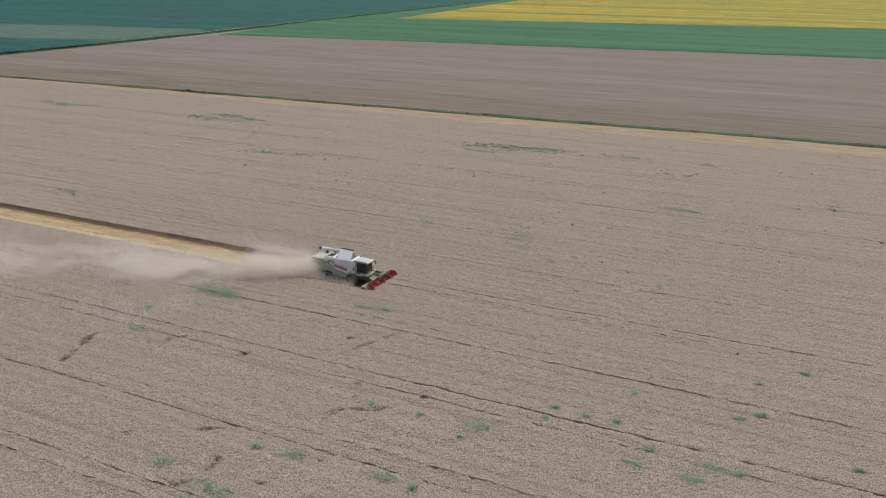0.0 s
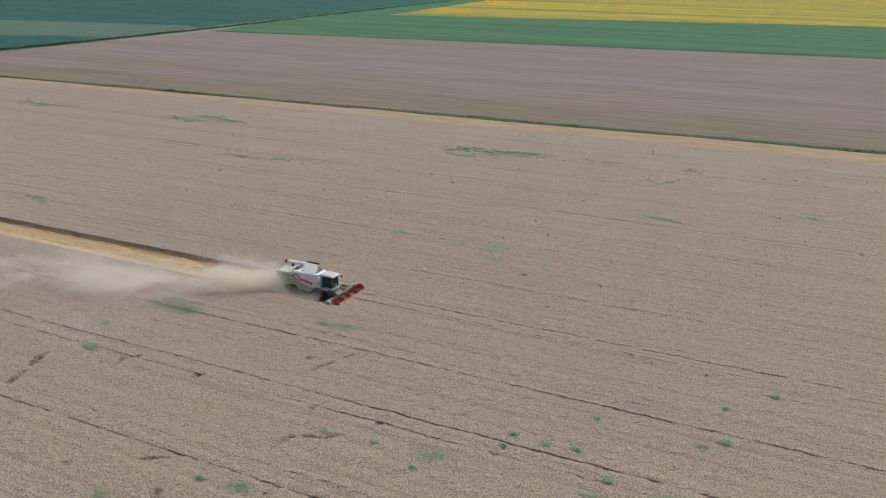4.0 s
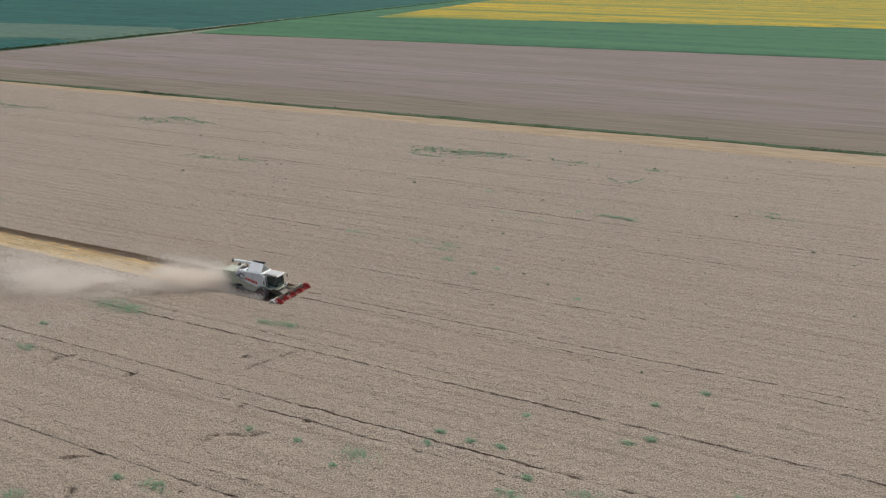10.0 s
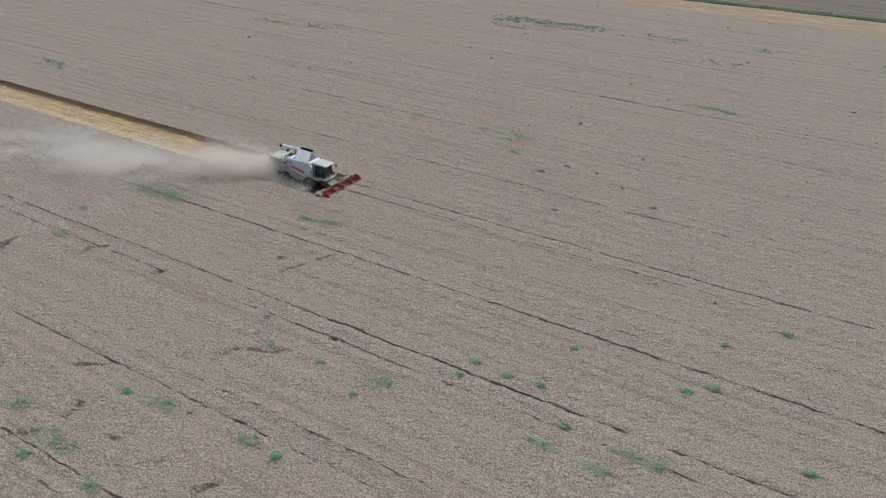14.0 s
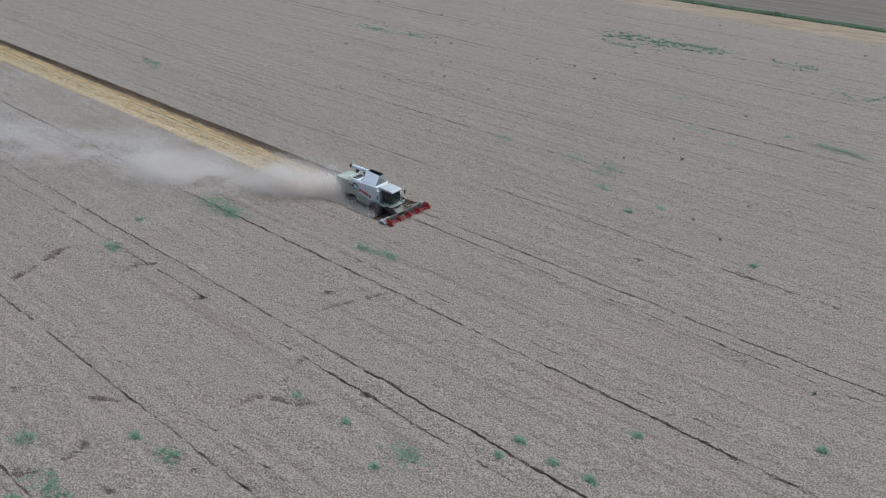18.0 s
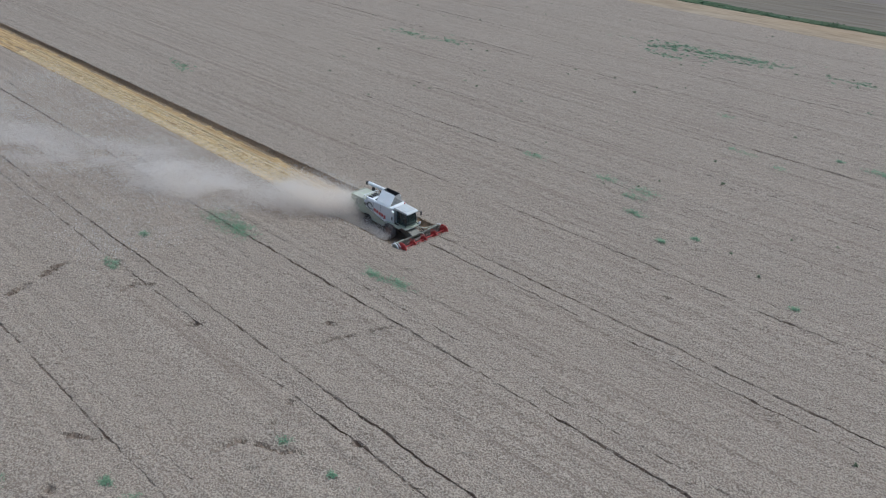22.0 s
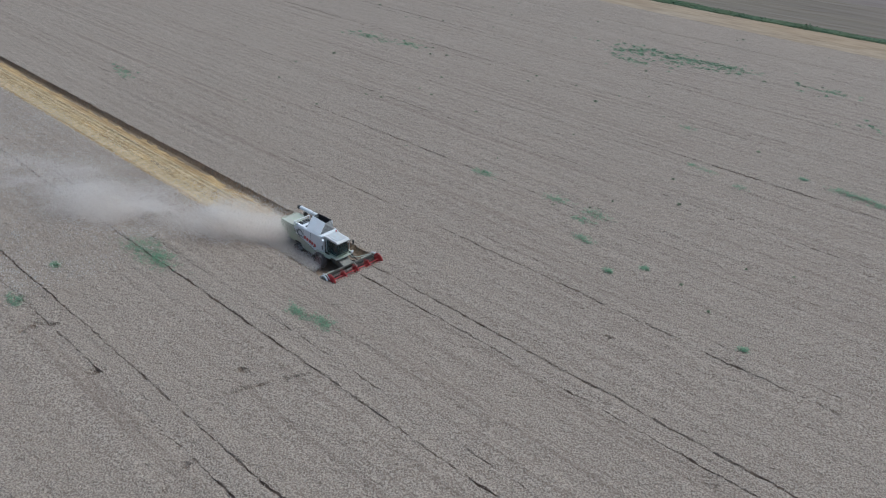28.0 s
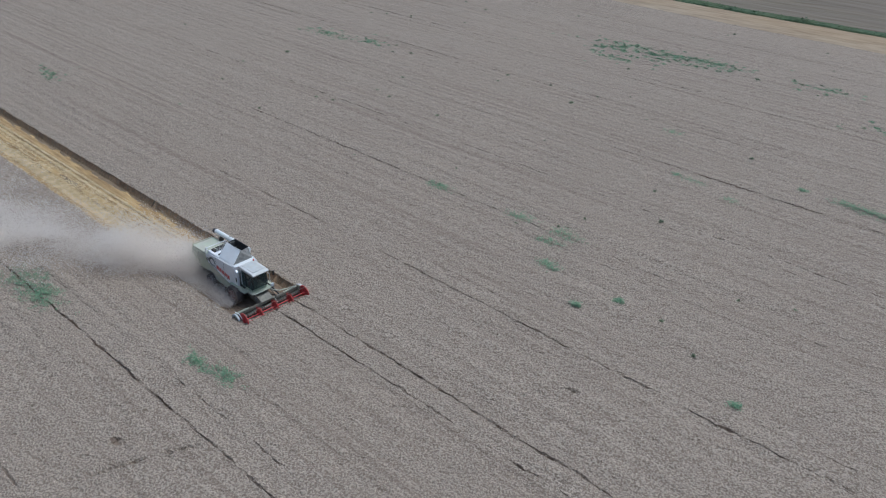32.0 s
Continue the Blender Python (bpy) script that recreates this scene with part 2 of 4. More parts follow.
# ---- mesh helpers ----
def vnoise(x, y, size, seed=0):
    """Smooth value noise, 0 to 1, with lumps of that size in metres (a number, or one each way)."""
    sx, sy = size if isinstance(size, tuple) else (size, size)
    u, v = np.asarray(x) / sx + 1000.3, np.asarray(y) / sy + 1000.7
    i, j = np.floor(u).astype(np.int64), np.floor(v).astype(np.int64)
    p, q = u - i, v - j
    p, q = p * p * (3 - 2 * p), q * q * (3 - 2 * q)

    def h(a, b):
        n = (a * 374761393 + b * 668265263 + seed * 974711) & 0x7FFFFFFF
        n = ((n ^ (n >> 13)) * 1274126177) & 0x7FFFFFFF
        return ((n ^ (n >> 16)) & 0xFFFF) / 65535.0

    return (h(i, j) * (1 - p) + h(i + 1, j) * p) * (1 - q) + (h(i, j + 1) * (1 - p) + h(i + 1, j + 1) * p) * q


def mesh_from(name, verts, faces, mats, index=None, smooth=False):
    """A mesh from numpy arrays; all faces have the same number of corners."""
    me = bpy.data.meshes.new(name)
    verts, faces = np.asarray(verts, np.float32), np.asarray(faces, np.int32)
    k = faces.shape[1]
    me.vertices.add(len(verts))
    me.vertices.foreach_set("co", verts.ravel())
    me.loops.add(faces.size)
    me.loops.foreach_set("vertex_index", faces.ravel())
    me.polygons.add(len(faces))
    me.polygons.foreach_set("loop_start", np.arange(0, faces.size, k, dtype=np.int32))
    for m in mats:
        me.materials.append(m)
    if index is not None:
        me.polygons.foreach_set("material_index", np.asarray(index, np.int32))
    me.polygons.foreach_set("use_smooth", np.full(len(faces), smooth))
    me.update()
    me.validate()
    return me


def grid_faces(nx, ny):
    i, j = np.meshgrid(np.arange(nx - 1), np.arange(ny - 1), indexing="ij")
    a = (i * ny + j).ravel()
    return np.stack([a, a + ny, a + ny + 1, a + 1], 1)


def field(name, corners, nu, nv, z, rough, mats, label, category, kind="structure"):
    """A quadrilateral field with an uneven crop surface at height z and sides down to the ground."""
    c = [np.array(p, float) for p in corners]
    u, v = np.meshgrid(np.linspace(0, 1, nu), np.linspace(0, 1, nv), indexing="ij")
    P = [c[0][k] * (1 - u) * (1 - v) + c[1][k] * u * (1 - v) + c[2][k] * u * v + c[3][k] * (1 - u) * v for k in (0, 1)]
    Z = z + rough * (vnoise(P[0], P[1], (18, 3), 5) - 0.5) + 0.5 * rough * (np.random.rand(nu, nv) - 0.5)
    edge = (u == 0) | (u == 1) | (v == 0) | (v == 1)
    Z[edge] = 0.01
    verts = np.stack([P[0].ravel(), P[1].ravel(), Z.ravel()], 1)
    return tagged(new(name, mesh_from(name, verts, grid_faces(nu, nv), mats)), label, category, kind=kind)


def part(name, bm, material, parent, label=""):
    me = bpy.data.meshes.new(name)
    bm.to_mesh(me)
    bm.free()
    me.materials.append(material)
    ob = new(name, me)
    ob.parent = parent
    if label:
        ob["label"] = label
    return ob


def again(ob, m, parent=None):
    """The same part once more at another place, on the same mesh."""
    o = new(ob.name.split(".")[0], ob.data)
    o.parent = parent or ob.parent
    o.matrix_basis = m
    if "label" in ob:
        o["label"] = ob["label"]
    return o


def bevel(bm, w, seg=2):
    if w:
        bmesh.ops.bevel(bm, geom=list(bm.edges), offset=w, segments=seg, affect="EDGES", profile=0.6, clamp_overlap=True)
    return bm


def box(x0, x1, y0, y1, z0, z1, w=0.02):
    bm = bmesh.new()
    bmesh.ops.create_cube(bm, size=1, matrix=Matrix.LocRotScale(((x0 + x1) / 2, (y0 + y1) / 2, (z0 + z1) / 2), None, (x1 - x0, y1 - y0, z1 - z0)))
    return bevel(bm, w)


def prism(outline, y0, y1, w=0.03):
    """An outline in x and z, drawn through from y0 to y1."""
    bm = bmesh.new()
    vs = [bm.verts.new((x, y0, z)) for x, z in outline]
    f = bm.faces.new(vs)
    ex = bmesh.ops.extrude_face_region(bm, geom=[f])
    bmesh.ops.translate(bm, verts=[g for g in ex["geom"] if isinstance(g, bmesh.types.BMVert)], vec=(0, y1 - y0, 0))
    bmesh.ops.recalc_face_normals(bm, faces=bm.faces)
    return bevel(bm, w)


def slab(p, q, r, s, thick, w=0.015):
    """A flat plate through four corners, thick along its normal."""
    p, q, r, s = (Vector(v) for v in (p, q, r, s))
    n = (q - p).cross(s - p).normalized() * thick / 2
    bm = bmesh.new()
    a = [bm.verts.new(v + n) for v in (p, q, r, s)]
    b = [bm.verts.new(v - n) for v in (p, q, r, s)]
    bm.faces.new(a)
    bm.faces.new(b[::-1])
    for i in range(4):
        bm.faces.new((a[i], b[i], b[(i + 1) % 4], a[(i + 1) % 4]))
    bmesh.ops.recalc_face_normals(bm, faces=bm.faces)
    return bevel(bm, w)


def rod(p, q, r, sides=10, r2=None, bm=None):
    bm = bm or bmesh.new()
    p, q = Vector(p), Vector(q)
    m = Matrix.Translation((p + q) / 2) @ (q - p).to_track_quat("Z", "Y").to_matrix().to_4x4()
    bmesh.ops.create_cone(bm, cap_ends=True, segments=sides, radius1=r, radius2=r if r2 is None else r2, depth=(q - p).length, matrix=m)
    return bm


def bent(points, r, sides=8):
    bm = bmesh.new()
    for p, q in zip(points, points[1:]):
        rod(p, q, r, sides, bm=bm)
    return bm


def lathe(profile, segs=32):
    """Turns a profile of (radius, y) about the y axis; closed ring."""
    bm = bmesh.new()
    rings = []
    for k in range(segs):
        a = 2 * math.pi * k / segs
        rings.append([bm.verts.new((r * math.cos(a), y, r * math.sin(a))) for r, y in profile])
    for k in range(segs):
        A, B = rings[k], rings[(k + 1) % segs]
        for i in range(len(profile)):
            j = (i + 1) % len(profile)
            bm.faces.new((A[i], A[j], B[j], B[i]))
    bmesh.ops.recalc_face_normals(bm, faces=bm.faces)
    return bm


# ---- the land ----
g = 4600.0
xs = np.concatenate([np.linspace(-g, -400, 15), np.linspace(-380, 380, 20), np.linspace(400, g, 15)])
X, Y = np.meshgrid(xs, xs, indexing="ij")
Z = np.zeros_like(X)
tagged(new("ground", mesh_from("ground", np.stack([X.ravel(), Y.ravel(), Z.ravel()], 1), grid_faces(len(xs), len(xs)), [M_FAR])),
       "flat farmland soil reaching to the horizon", "ground", kind="structure")

EDGE_Y = 144.5
CUT = 3.78          # half the width of the cut swath
CUT_X = 4.8         # the swath ends under the header
# the sprayer's tramlines: two wheel tracks each, with how strongly each one shows
RUTS = {-58.4: 0.62, -56.2: 0.80, -44.6: 0.72, -42.2: 0.66, -30.0: 0.76, -27.5: 0.92, -15.3: 0.93, -12.9: 0.64, -0.3: 0.80, 2.1: 0.80, 14.8: 0.68, 17.2: 0.46, 30.0: 0.45, 32.2: 0.66,
        43.2: 0.52, 45.3: 0.70, 58.0: 0.46, 60.3: 0.64, 75.0: 0.50, 77.3: 0.66, 91.5: 0.46, 93.6: 0.66, 106.0: 0.44, 108.2: 0.56, 120.5: 0.42, 128.0: 0.60}
LINES = np.array(list(RUTS))


def wander(x, y):
    return 0.22 * (vnoise(x, y, (24, 60), 3) - 0.5) + 0.16 * (vnoise(x, y, (5, 60), 4) - 0.5) + 0.17 * (vnoise(x, y, (0.9, 4), 12) - 0.5)


# trampled trails through the crop, as open lines
TRAILS = [
    [(19.3, -40.3), (19.6, -37.8), (20.1, -35.0), (20.0, -33.5)],
    [(20.8, -36.2), (22.9, -35.5), (24.2, -34.4), (26.5, -31.6), (27.1, -30.2)],
    [(-9.6, -33.0), (-10.2, -30.9), (-8.7, -29.5)],
    [(1.1, -31.6), (1.8, -29.8)],
    [(15.1, -52.9), (14.5, -50.5), (15.6, -48.8)],
    [(13.3, -56.0), (14.7, -54.3)],
    [(8.7, -47.3), (11.7, -45.2)],
    [(20.4, -52.2), (21.7, -50.6)],
    [(25.6, -52.8), (26.3, -51.5)],
    [(31.2, -52.5), (32.4, -50.4)],
    [(13.1, -23.3), (14.3, -20.1), (16.2, -16.3)],
    [(-17.1, -41.8), (-19.5, -35.6), (-20.4, -30.9)],
]
# short trodden spots
SPOTS = [(19.9, -36.8, 0.55), (27.1, -30.2, 0.6), (1.6, -30.2, 0.6), (14.5, -50.5, 0.6), (13.8, -55.6, 0.5), (20.7, -51.8, 0.5), (23.6, -46.0, 0.5), (11.2, -20.3, 0.45), (18.7, -30.9, 0.5), (57.6, -40.3, 0.6), (3.0, -51.2, 0.4), (-9.9, -31.5, 0.4), (47.2, -42.6, 0.4), (33.0, 10.0, 0.4)]


def canopy(x, y):
    """The height of the crop's even top: broad swells, drill rows and small tufts."""
    h = 0.86 + 0.10 * (vnoise(x, y, (14, 6), 1) - 0.5) + 0.11 * (vnoise(x, y, 0.8, 2) - 0.5)
    return h + 0.16 * (vnoise(x, y, (45, 0.9), 6) - 0.5) + 0.06 * (vnoise(x, y, (9, 1.4), 7) - 0.5)


def wheat(xs, ys, fine):
    X, Y = np.meshgrid(xs, ys, indexing="ij")
    n = X.shape
    H = canopy(X, Y)
    deep, trod = np.zeros(n), np.zeros(n)
    if fine:
        H += 0.08 * (np.random.rand(*n) - 0.5)
        for k, (yr, wgt) in enumerate(RUTS.items()):
            near = np.abs(ys - yr) < 0.5
            x, y = X[:, near], Y[:, near]
            on = np.clip(0.40 * vnoise(x, y * 0 + yr, 1.5, 11 + k) + 0.50 * vnoise(x, y * 0 + yr, 0.55, 61 + k) + 0.45 * vnoise(x, y * 0 + yr, 17, 31 + k) + wgt - (1.28 if yr < 25 else 1.34), 0, 1)
            deep[:, near] = np.maximum(deep[:, near], np.clip(on * 2.6, 0, 1) * np.clip(1.4 - np.abs(y - yr) / 0.085, 0, 1))
        for trail in TRAILS:
            for (ax, ay), (bx, by) in zip(trail, trail[1:]):
                near = (X > min(ax, bx) - 2) & (X < max(ax, bx) + 2) & (Y > min(ay, by) - 2) & (Y < max(ay, by) + 2)
                px, py = X[near], Y[near]
                s = np.clip(((px - ax) * (bx - ax) + (py - ay) * (by - ay)) / ((bx - ax) ** 2 + (by - ay) ** 2), 0, 1)
                d = np.hypot(px - ax - s * (bx - ax), py - ay - s * (by - ay)) + 0.5 * (vnoise(px, py, 1.3, 8) - 0.5)
                trod[near] = np.maximum(trod[near], np.clip(1.25 - d / 0.15, 0, 1) * (0.30 + 0.95 * vnoise(px, py, 1.2, 9)))
        for sx, sy, r in SPOTS:
            near = (np.abs(X - sx) < 2) & (np.abs(Y - sy) < 2)
            px, py = X[near], Y[near]
            d = np.hypot((px - sx) * 0.7, py - sy) + 0.5 * (vnoise(px, py, 0.7, 10) - 0.5)
            trod[near] = np.maximum(trod[near], np.clip(1.25 - d / (0.6 * r), 0, 1))
    H -= 0.23 * deep + 0.32 * np.minimum(trod, 1)
    edge = np.abs(np.abs(Y) - CUT) < 0.01
    if fine:
        jx, jy = 0.26 * (np.random.rand(*n) - 0.5), 0.2 * (np.random.rand(*n) - 0.5) * (1 - 0.75 * (deep > 0.05))
        jy[edge] *= 0.9
        PX, PY = X + jx, Y + np.where((np.abs(Y) < 6) & (X < 7), 0, 1) * wander(X, Y) + jy
    else:
        PX, PY = X, Y
    verts = np.stack([PX.ravel(), PY.ravel(), H.ravel()], 1)
    F = grid_faces(*n)
    cx, cy = X.ravel()[F].mean(1), Y.ravel()[F].mean(1)
    cut = (np.abs(cy) < CUT) & (cx < CUT_X)
    dm = np.maximum(deep, 0.9 * trod).ravel()[F].mean(1)
    return verts, F[~cut], (dm[~cut] > 0.44).astype(np.int32), n


def steps(*spans):
    out = [np.arange(a, b, s) for a, b, s in spans]
    return np.concatenate(out + [np.array([spans[-1][1]])])


xs = steps((-320, -70, 1.0), (-70, 100, 0.42), (100, 230, 0.9))
xs = np.unique(np.round(np.append(xs, [CUT_X]), 3))
ys = steps((-80, -62, 0.8), (-62, 36, 0.32), (36, 80, 0.45), (80, EDGE_Y, 0.7))
extra = [yr + d for yr in RUTS for d in (-0.13, -0.04, 0.04, 0.13)]
ys = np.array([v for v in ys if min(abs(v - r) for r in RUTS) > 0.26 and abs(abs(v) - CUT) > 0.12])
ys = np.unique(np.round(np.concatenate([ys, extra, [-CUT, CUT]]), 3))
verts, F, idx, n = wheat(xs, ys, True)
tagged(new("wheat_crop", mesh_from("wheat_crop", verts, F, [M_WHEAT, M_RUT], idx)),
       "ripe beige wheat standing uncut, crossed by sprayer tramlines", "wheat", kind="stuff")

# ears and awns standing out of the nearer canopy
rng = np.random.default_rng(12)
k = 720000
ex, ey = rng.uniform(-110, 130, k), -75 + 190 * rng.random(k) ** 1.2
keep = rng.random(k) < np.clip(1.25 - np.hypot((ex - 25) / 105, (ey + 30) / 110), 0, 0.9)
keep &= ~((np.abs(ey) < CUT + 0.25) & (ex < CUT_X + 0.3))
rd = np.min(np.abs(ey[:, None] - wander(ex, ey)[:, None] - LINES[None, :]), axis=1)
keep &= (rd > 0.26) | (rng.random(k) < 0.22)
ex, ey = ex[keep], ey[keep]
k = len(ex)
top = canopy(ex, ey)
an, wd, up = rng.random(k) * 6.283, 0.05 + 0.05 * rng.random(k), top + 0.05 + 0.10 * rng.random(k)
ln = rng.normal(0, 0.09, (k, 2))
ln[:, 0] += 0.04
ca, sa = np.cos(an) * wd, np.sin(an) * wd
V = np.stack([np.stack([ex - ca, ey - sa, top - 0.14], 1), np.stack([ex + ca, ey + sa, top - 0.14], 1), np.stack([ex + ln[:, 0], ey + ln[:, 1], up], 1)], 1).reshape(-1, 3)
tagged(new("wheat_ears", mesh_from("wheat_ears", V, np.arange(3 * k).reshape(-1, 3), [M_EAR])), "bleached wheat ears and awns nodding above the crop", "wheat", kind="stuff")

# the rest of the field, farther off
for x0, x1, y0, y1 in ((-900, -320, -320, EDGE_Y), (230, 900, -320, EDGE_Y), (-320, 230, -320, -80)):
    a, b = np.linspace(x0, x1, max(8, int((x1 - x0) / 3))), np.linspace(y0, y1, max(8, int((y1 - y0) / 3)))
    b = np.unique(np.round(np.concatenate([b[np.abs(np.abs(b) - CUT) > 0.5], [v for v in (-CUT, CUT) if y0 < v < y1]]), 3))
    verts, F, idx, n = wheat(a, b, False)
    tagged(new("wheat_crop", mesh_from("wheat_crop", verts, F, [M_WHEAT, M_RUT], idx)), "ripe beige wheat stretching to the field's edge", "wheat", kind="stuff")

# cut faces of the standing crop along the swath: upright stalks with a ragged top
for side in (-1, 1):
    L = np.arange(-330, CUT_X, 0.06)
    V, Q = [], []
    lean = 0.07 * (np.random.rand(len(L), 2) - 0.5)
    foot, top = 0.25 + 0.55 * np.random.rand(len(L)), 0.66 + 0.30 * np.random.rand(len(L))
    for i, x in enumerate(L):
        y = side * (CUT + 0.10)
        V += [(x - 0.05, y - side * foot[i], 0), (x + 0.05, y - side * foot[i] + lean[i, 1], 0), (x + 0.045, y + lean[i, 1], top[i]), (x - 0.045, y + lean[i, 0], top[i])]
        Q.append((4 * i, 4 * i + 1, 4 * i + 2, 4 * i + 3))
    tagged(new("crop_edge", mesh_from("crop_edge", V, Q, [M_STALK])), "upright wheat stalks at the edge of the cut swath", "wheat", kind="stuff")
L = np.arange(-CUT, CUT, 0.07)
V = []
for y in L:
    x, h, d = CUT_X + 0.05 + 0.3 * random.random(), 0.72 + 0.25 * random.random(), random.gauss(0, 0.06)
    V += [(x, y - 0.03, 0), (x, y + 0.03, 0), (x + 0.05, y + 0.03 + d, h), (x + 0.05, y - 0.03 + d, h)]
tagged(new("crop_edge", mesh_from("crop_edge", V, np.arange(len(V)).reshape(-1, 4), [M_STALK])), "upright wheat stalks where the header is cutting", "wheat", kind="stuff")

# soil under the field and the golden stubble of the swath
xs2, ys2 = steps((-330, -90, 1.0), (-90, CUT_X, 0.3)), np.linspace(-CUT, CUT, 60)
X, Y = np.meshgrid(xs2, ys2, indexing="ij")
Z = 0.08 + 0.06 * np.cos(Y / 0.33 * math.pi) * vnoise(X, Y, (5, 1), 21) + 0.10 * (vnoise(X, Y, (6, 0.5), 22) - 0.5) + 0.05 * np.random.rand(*X.shape)
Z += 0.10 * np.exp(-((Y + 0.1) / 0.8) ** 2) * vnoise(X, Y, (3, 1), 23)
Z -= 0.07 * (np.exp(-((np.abs(Y) - 1.4) / 0.3) ** 2))
Fs = grid_faces(*X.shape)
sx, sy = X.ravel()[Fs].mean(1), Y.ravel()[Fs].mean(1)
ragged = vnoise(sx, sy, (1.6, 0.5), 24)
# straw only lies behind the machine; soil under it and along the far edge is darkened for shade
# strawless ground round the machine, its shade painted into the soil colour
stubble_mat = (sx > -8.2 + 2.5 * ragged).astype(np.int32)
# far strip carries the standing crop's shade in its colour; streaks are brown soil
stubble_mat[(stubble_mat == 0) & ((sy > 2.5 + 0.8 * ragged) | ((sy < 0.1) & (sy > -2.1) & (vnoise(sx, sy, (9, 0.35), 25) > 0.74)))] = 2
tagged(new("stubble", mesh_from("stubble", np.stack([X.ravel(), Y.ravel(), Z.ravel()], 1), Fs, [M_STUBBLE, M_BARE, M_BAND], stubble_mat)),
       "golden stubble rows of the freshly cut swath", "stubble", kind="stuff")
k = 56000
cx, cy = -7.5 - 110 * np.random.rand(k) ** 1.3, np.clip(np.random.normal(-0.9, 1.2, k), -3.5, 1.6)
pick = np.random.rand(k)
# two thin windrow lines and a broader pale one near the cut edge
cy = np.where(pick < 0.14, 0.85 + np.random.normal(0, 0.07, k), np.where(pick < 0.24, 1.55 + np.random.normal(0, 0.07, k), np.where(pick < 0.38, -1.55 + np.random.normal(0, 0.13, k), np.where(pick < 0.66, -2.2 + np.random.normal(0, 0.14, k), cy))))
an, ln = np.random.normal(0, 1, k) * np.where(pick < 0.24, 0.15, 0.6), 0.15 + 0.35 * np.random.rand(k)
dx, dy = np.cos(an) * ln, np.sin(an) * ln
z0 = 0.10 + 0.10 * np.random.rand(k)
V = np.stack([np.stack([cx - dx, cy - dy, z0], 1), np.stack([cx + dx, cy + dy, z0 + 0.06 * np.random.rand(k)], 1), np.stack([cx - dy * 0.09, cy + dx * 0.13 + 0.02, z0 + 0.03], 1)], 1).reshape(-1, 3)
tagged(new("loose_straw", mesh_from("loose_straw", V, np.arange(3 * k).reshape(-1, 3), [M_STRAW])), "loose pale straw lying on the stubble", "straw", kind="stuff")

# ---- the verge, hedge and far fields ----
HEDGE_SLOPE = 0.035


def hy(x, off=0.0):
    """The field hedge's line, nearly along the rows."""
    return 161.5 + HEDGE_SLOPE * (x + 30) + off


field("verge", [(-900, EDGE_Y - 22), (900, EDGE_Y + 0.2), (900, hy(900, -2)), (-900, hy(-900, -2))], 500, 30, 0.55, 0.3, [M_VERGE], "strip of dry golden grass along the field edge", "grass")
field("weedy_strip", [(-372, hy(-372, 2)), (1500, hy(1500, 2)), (1500, hy(1500, 46)), (-376, hy(-376, 40))], 420, 40, 0.30, 0.35, [M_OLIVE], "darker weedy stubble beside the hedge", "field")
field("tilled_field", [(-376, hy(-376, 40.3)), (1500, hy(1500, 46.3)), (1500, 672), (-392, 430)], 420, 140, 0.30, 0.35, [M_BROWN], "greyish brown harvested field with faint tillage lines", "field")
field("green_field", [(-392, 432), (1500, 674), (1500, 1268), (-474, 722)], 260, 90, 0.8, 0.5, [M_GREEN], "level field of bright green young crop", "field")
field("green_field", [(-474, 724), (-404, 744), (-832, 2900), (-852, 2900)], 30, 60, 0.8, 0.5, [M_GREEN], "narrow green headland beside the sunflowers", "field")
field("sunflower_field", [(-402, 752), (1500, 1286), (1700, 3300), (-830, 2900)], 260, 120, 1.4, 0.5, [M_YELLOW], "yellow flowering sunflower field in broad rows", "field")
field("maize_field", [(-2600, 20), (-377, 190), (-862, 2900), (-4200, 2900)], 200, 160, 1.6, 0.6, [M_DARK], "dark bluish green maize field", "field")
field("pale_band", [(-900, 126), (-394, 322), (-424, 454), (-900, 345)], 120, 30, 2.2, 0.4, [M_PALE], "paler grey-green strip within the dark field", "field")


def hedge(name, a, b, width, height, label, clumps, seed):
    """A ragged band of grass and shrub made of leaf clusters over a low bank."""
    rng = np.random.default_rng(seed)
    a, b = np.array(a, float), np.array(b, float)
    L = np.linalg.norm(b - a)
    d = (b - a) / L
    nrm = np.array([-d[1], d[0]])
    s, w = rng.random(clumps) * L, rng.normal(0, width / 4, clumps)
    hh = height * (0.35 + 0.9 * vnoise(s, s * 0, 9, seed) * vnoise(s, s * 0, 2.5, seed + 1) + 0.3 * rng.random(clumps))
    c = a + np.outer(s, d) + np.outer(w, nrm)
    size = height * (0.35 + 0.35 * rng.random(clumps))
    V = []
    for k in range(3):
        off = rng.normal(0, 1, (clumps, 3, 3)) * size[:, None, None] * np.array([0.8, 0.8, 0.5])
        base = np.stack([c[:, 0], c[:, 1], hh * (0.35 + 0.3 * k)], 1)
        V.append(np.clip(base[:, None, :] + off, [-1e5, -1e5, 0.0], [1e5, 1e5, 1e5]))
    V = np.concatenate(V).reshape(-1, 3)
    return tagged(new(name, mesh_from(name, V, np.arange(len(V)).reshape(-1, 3), [M_HEDGE])), label, "hedge", kind="stuff")


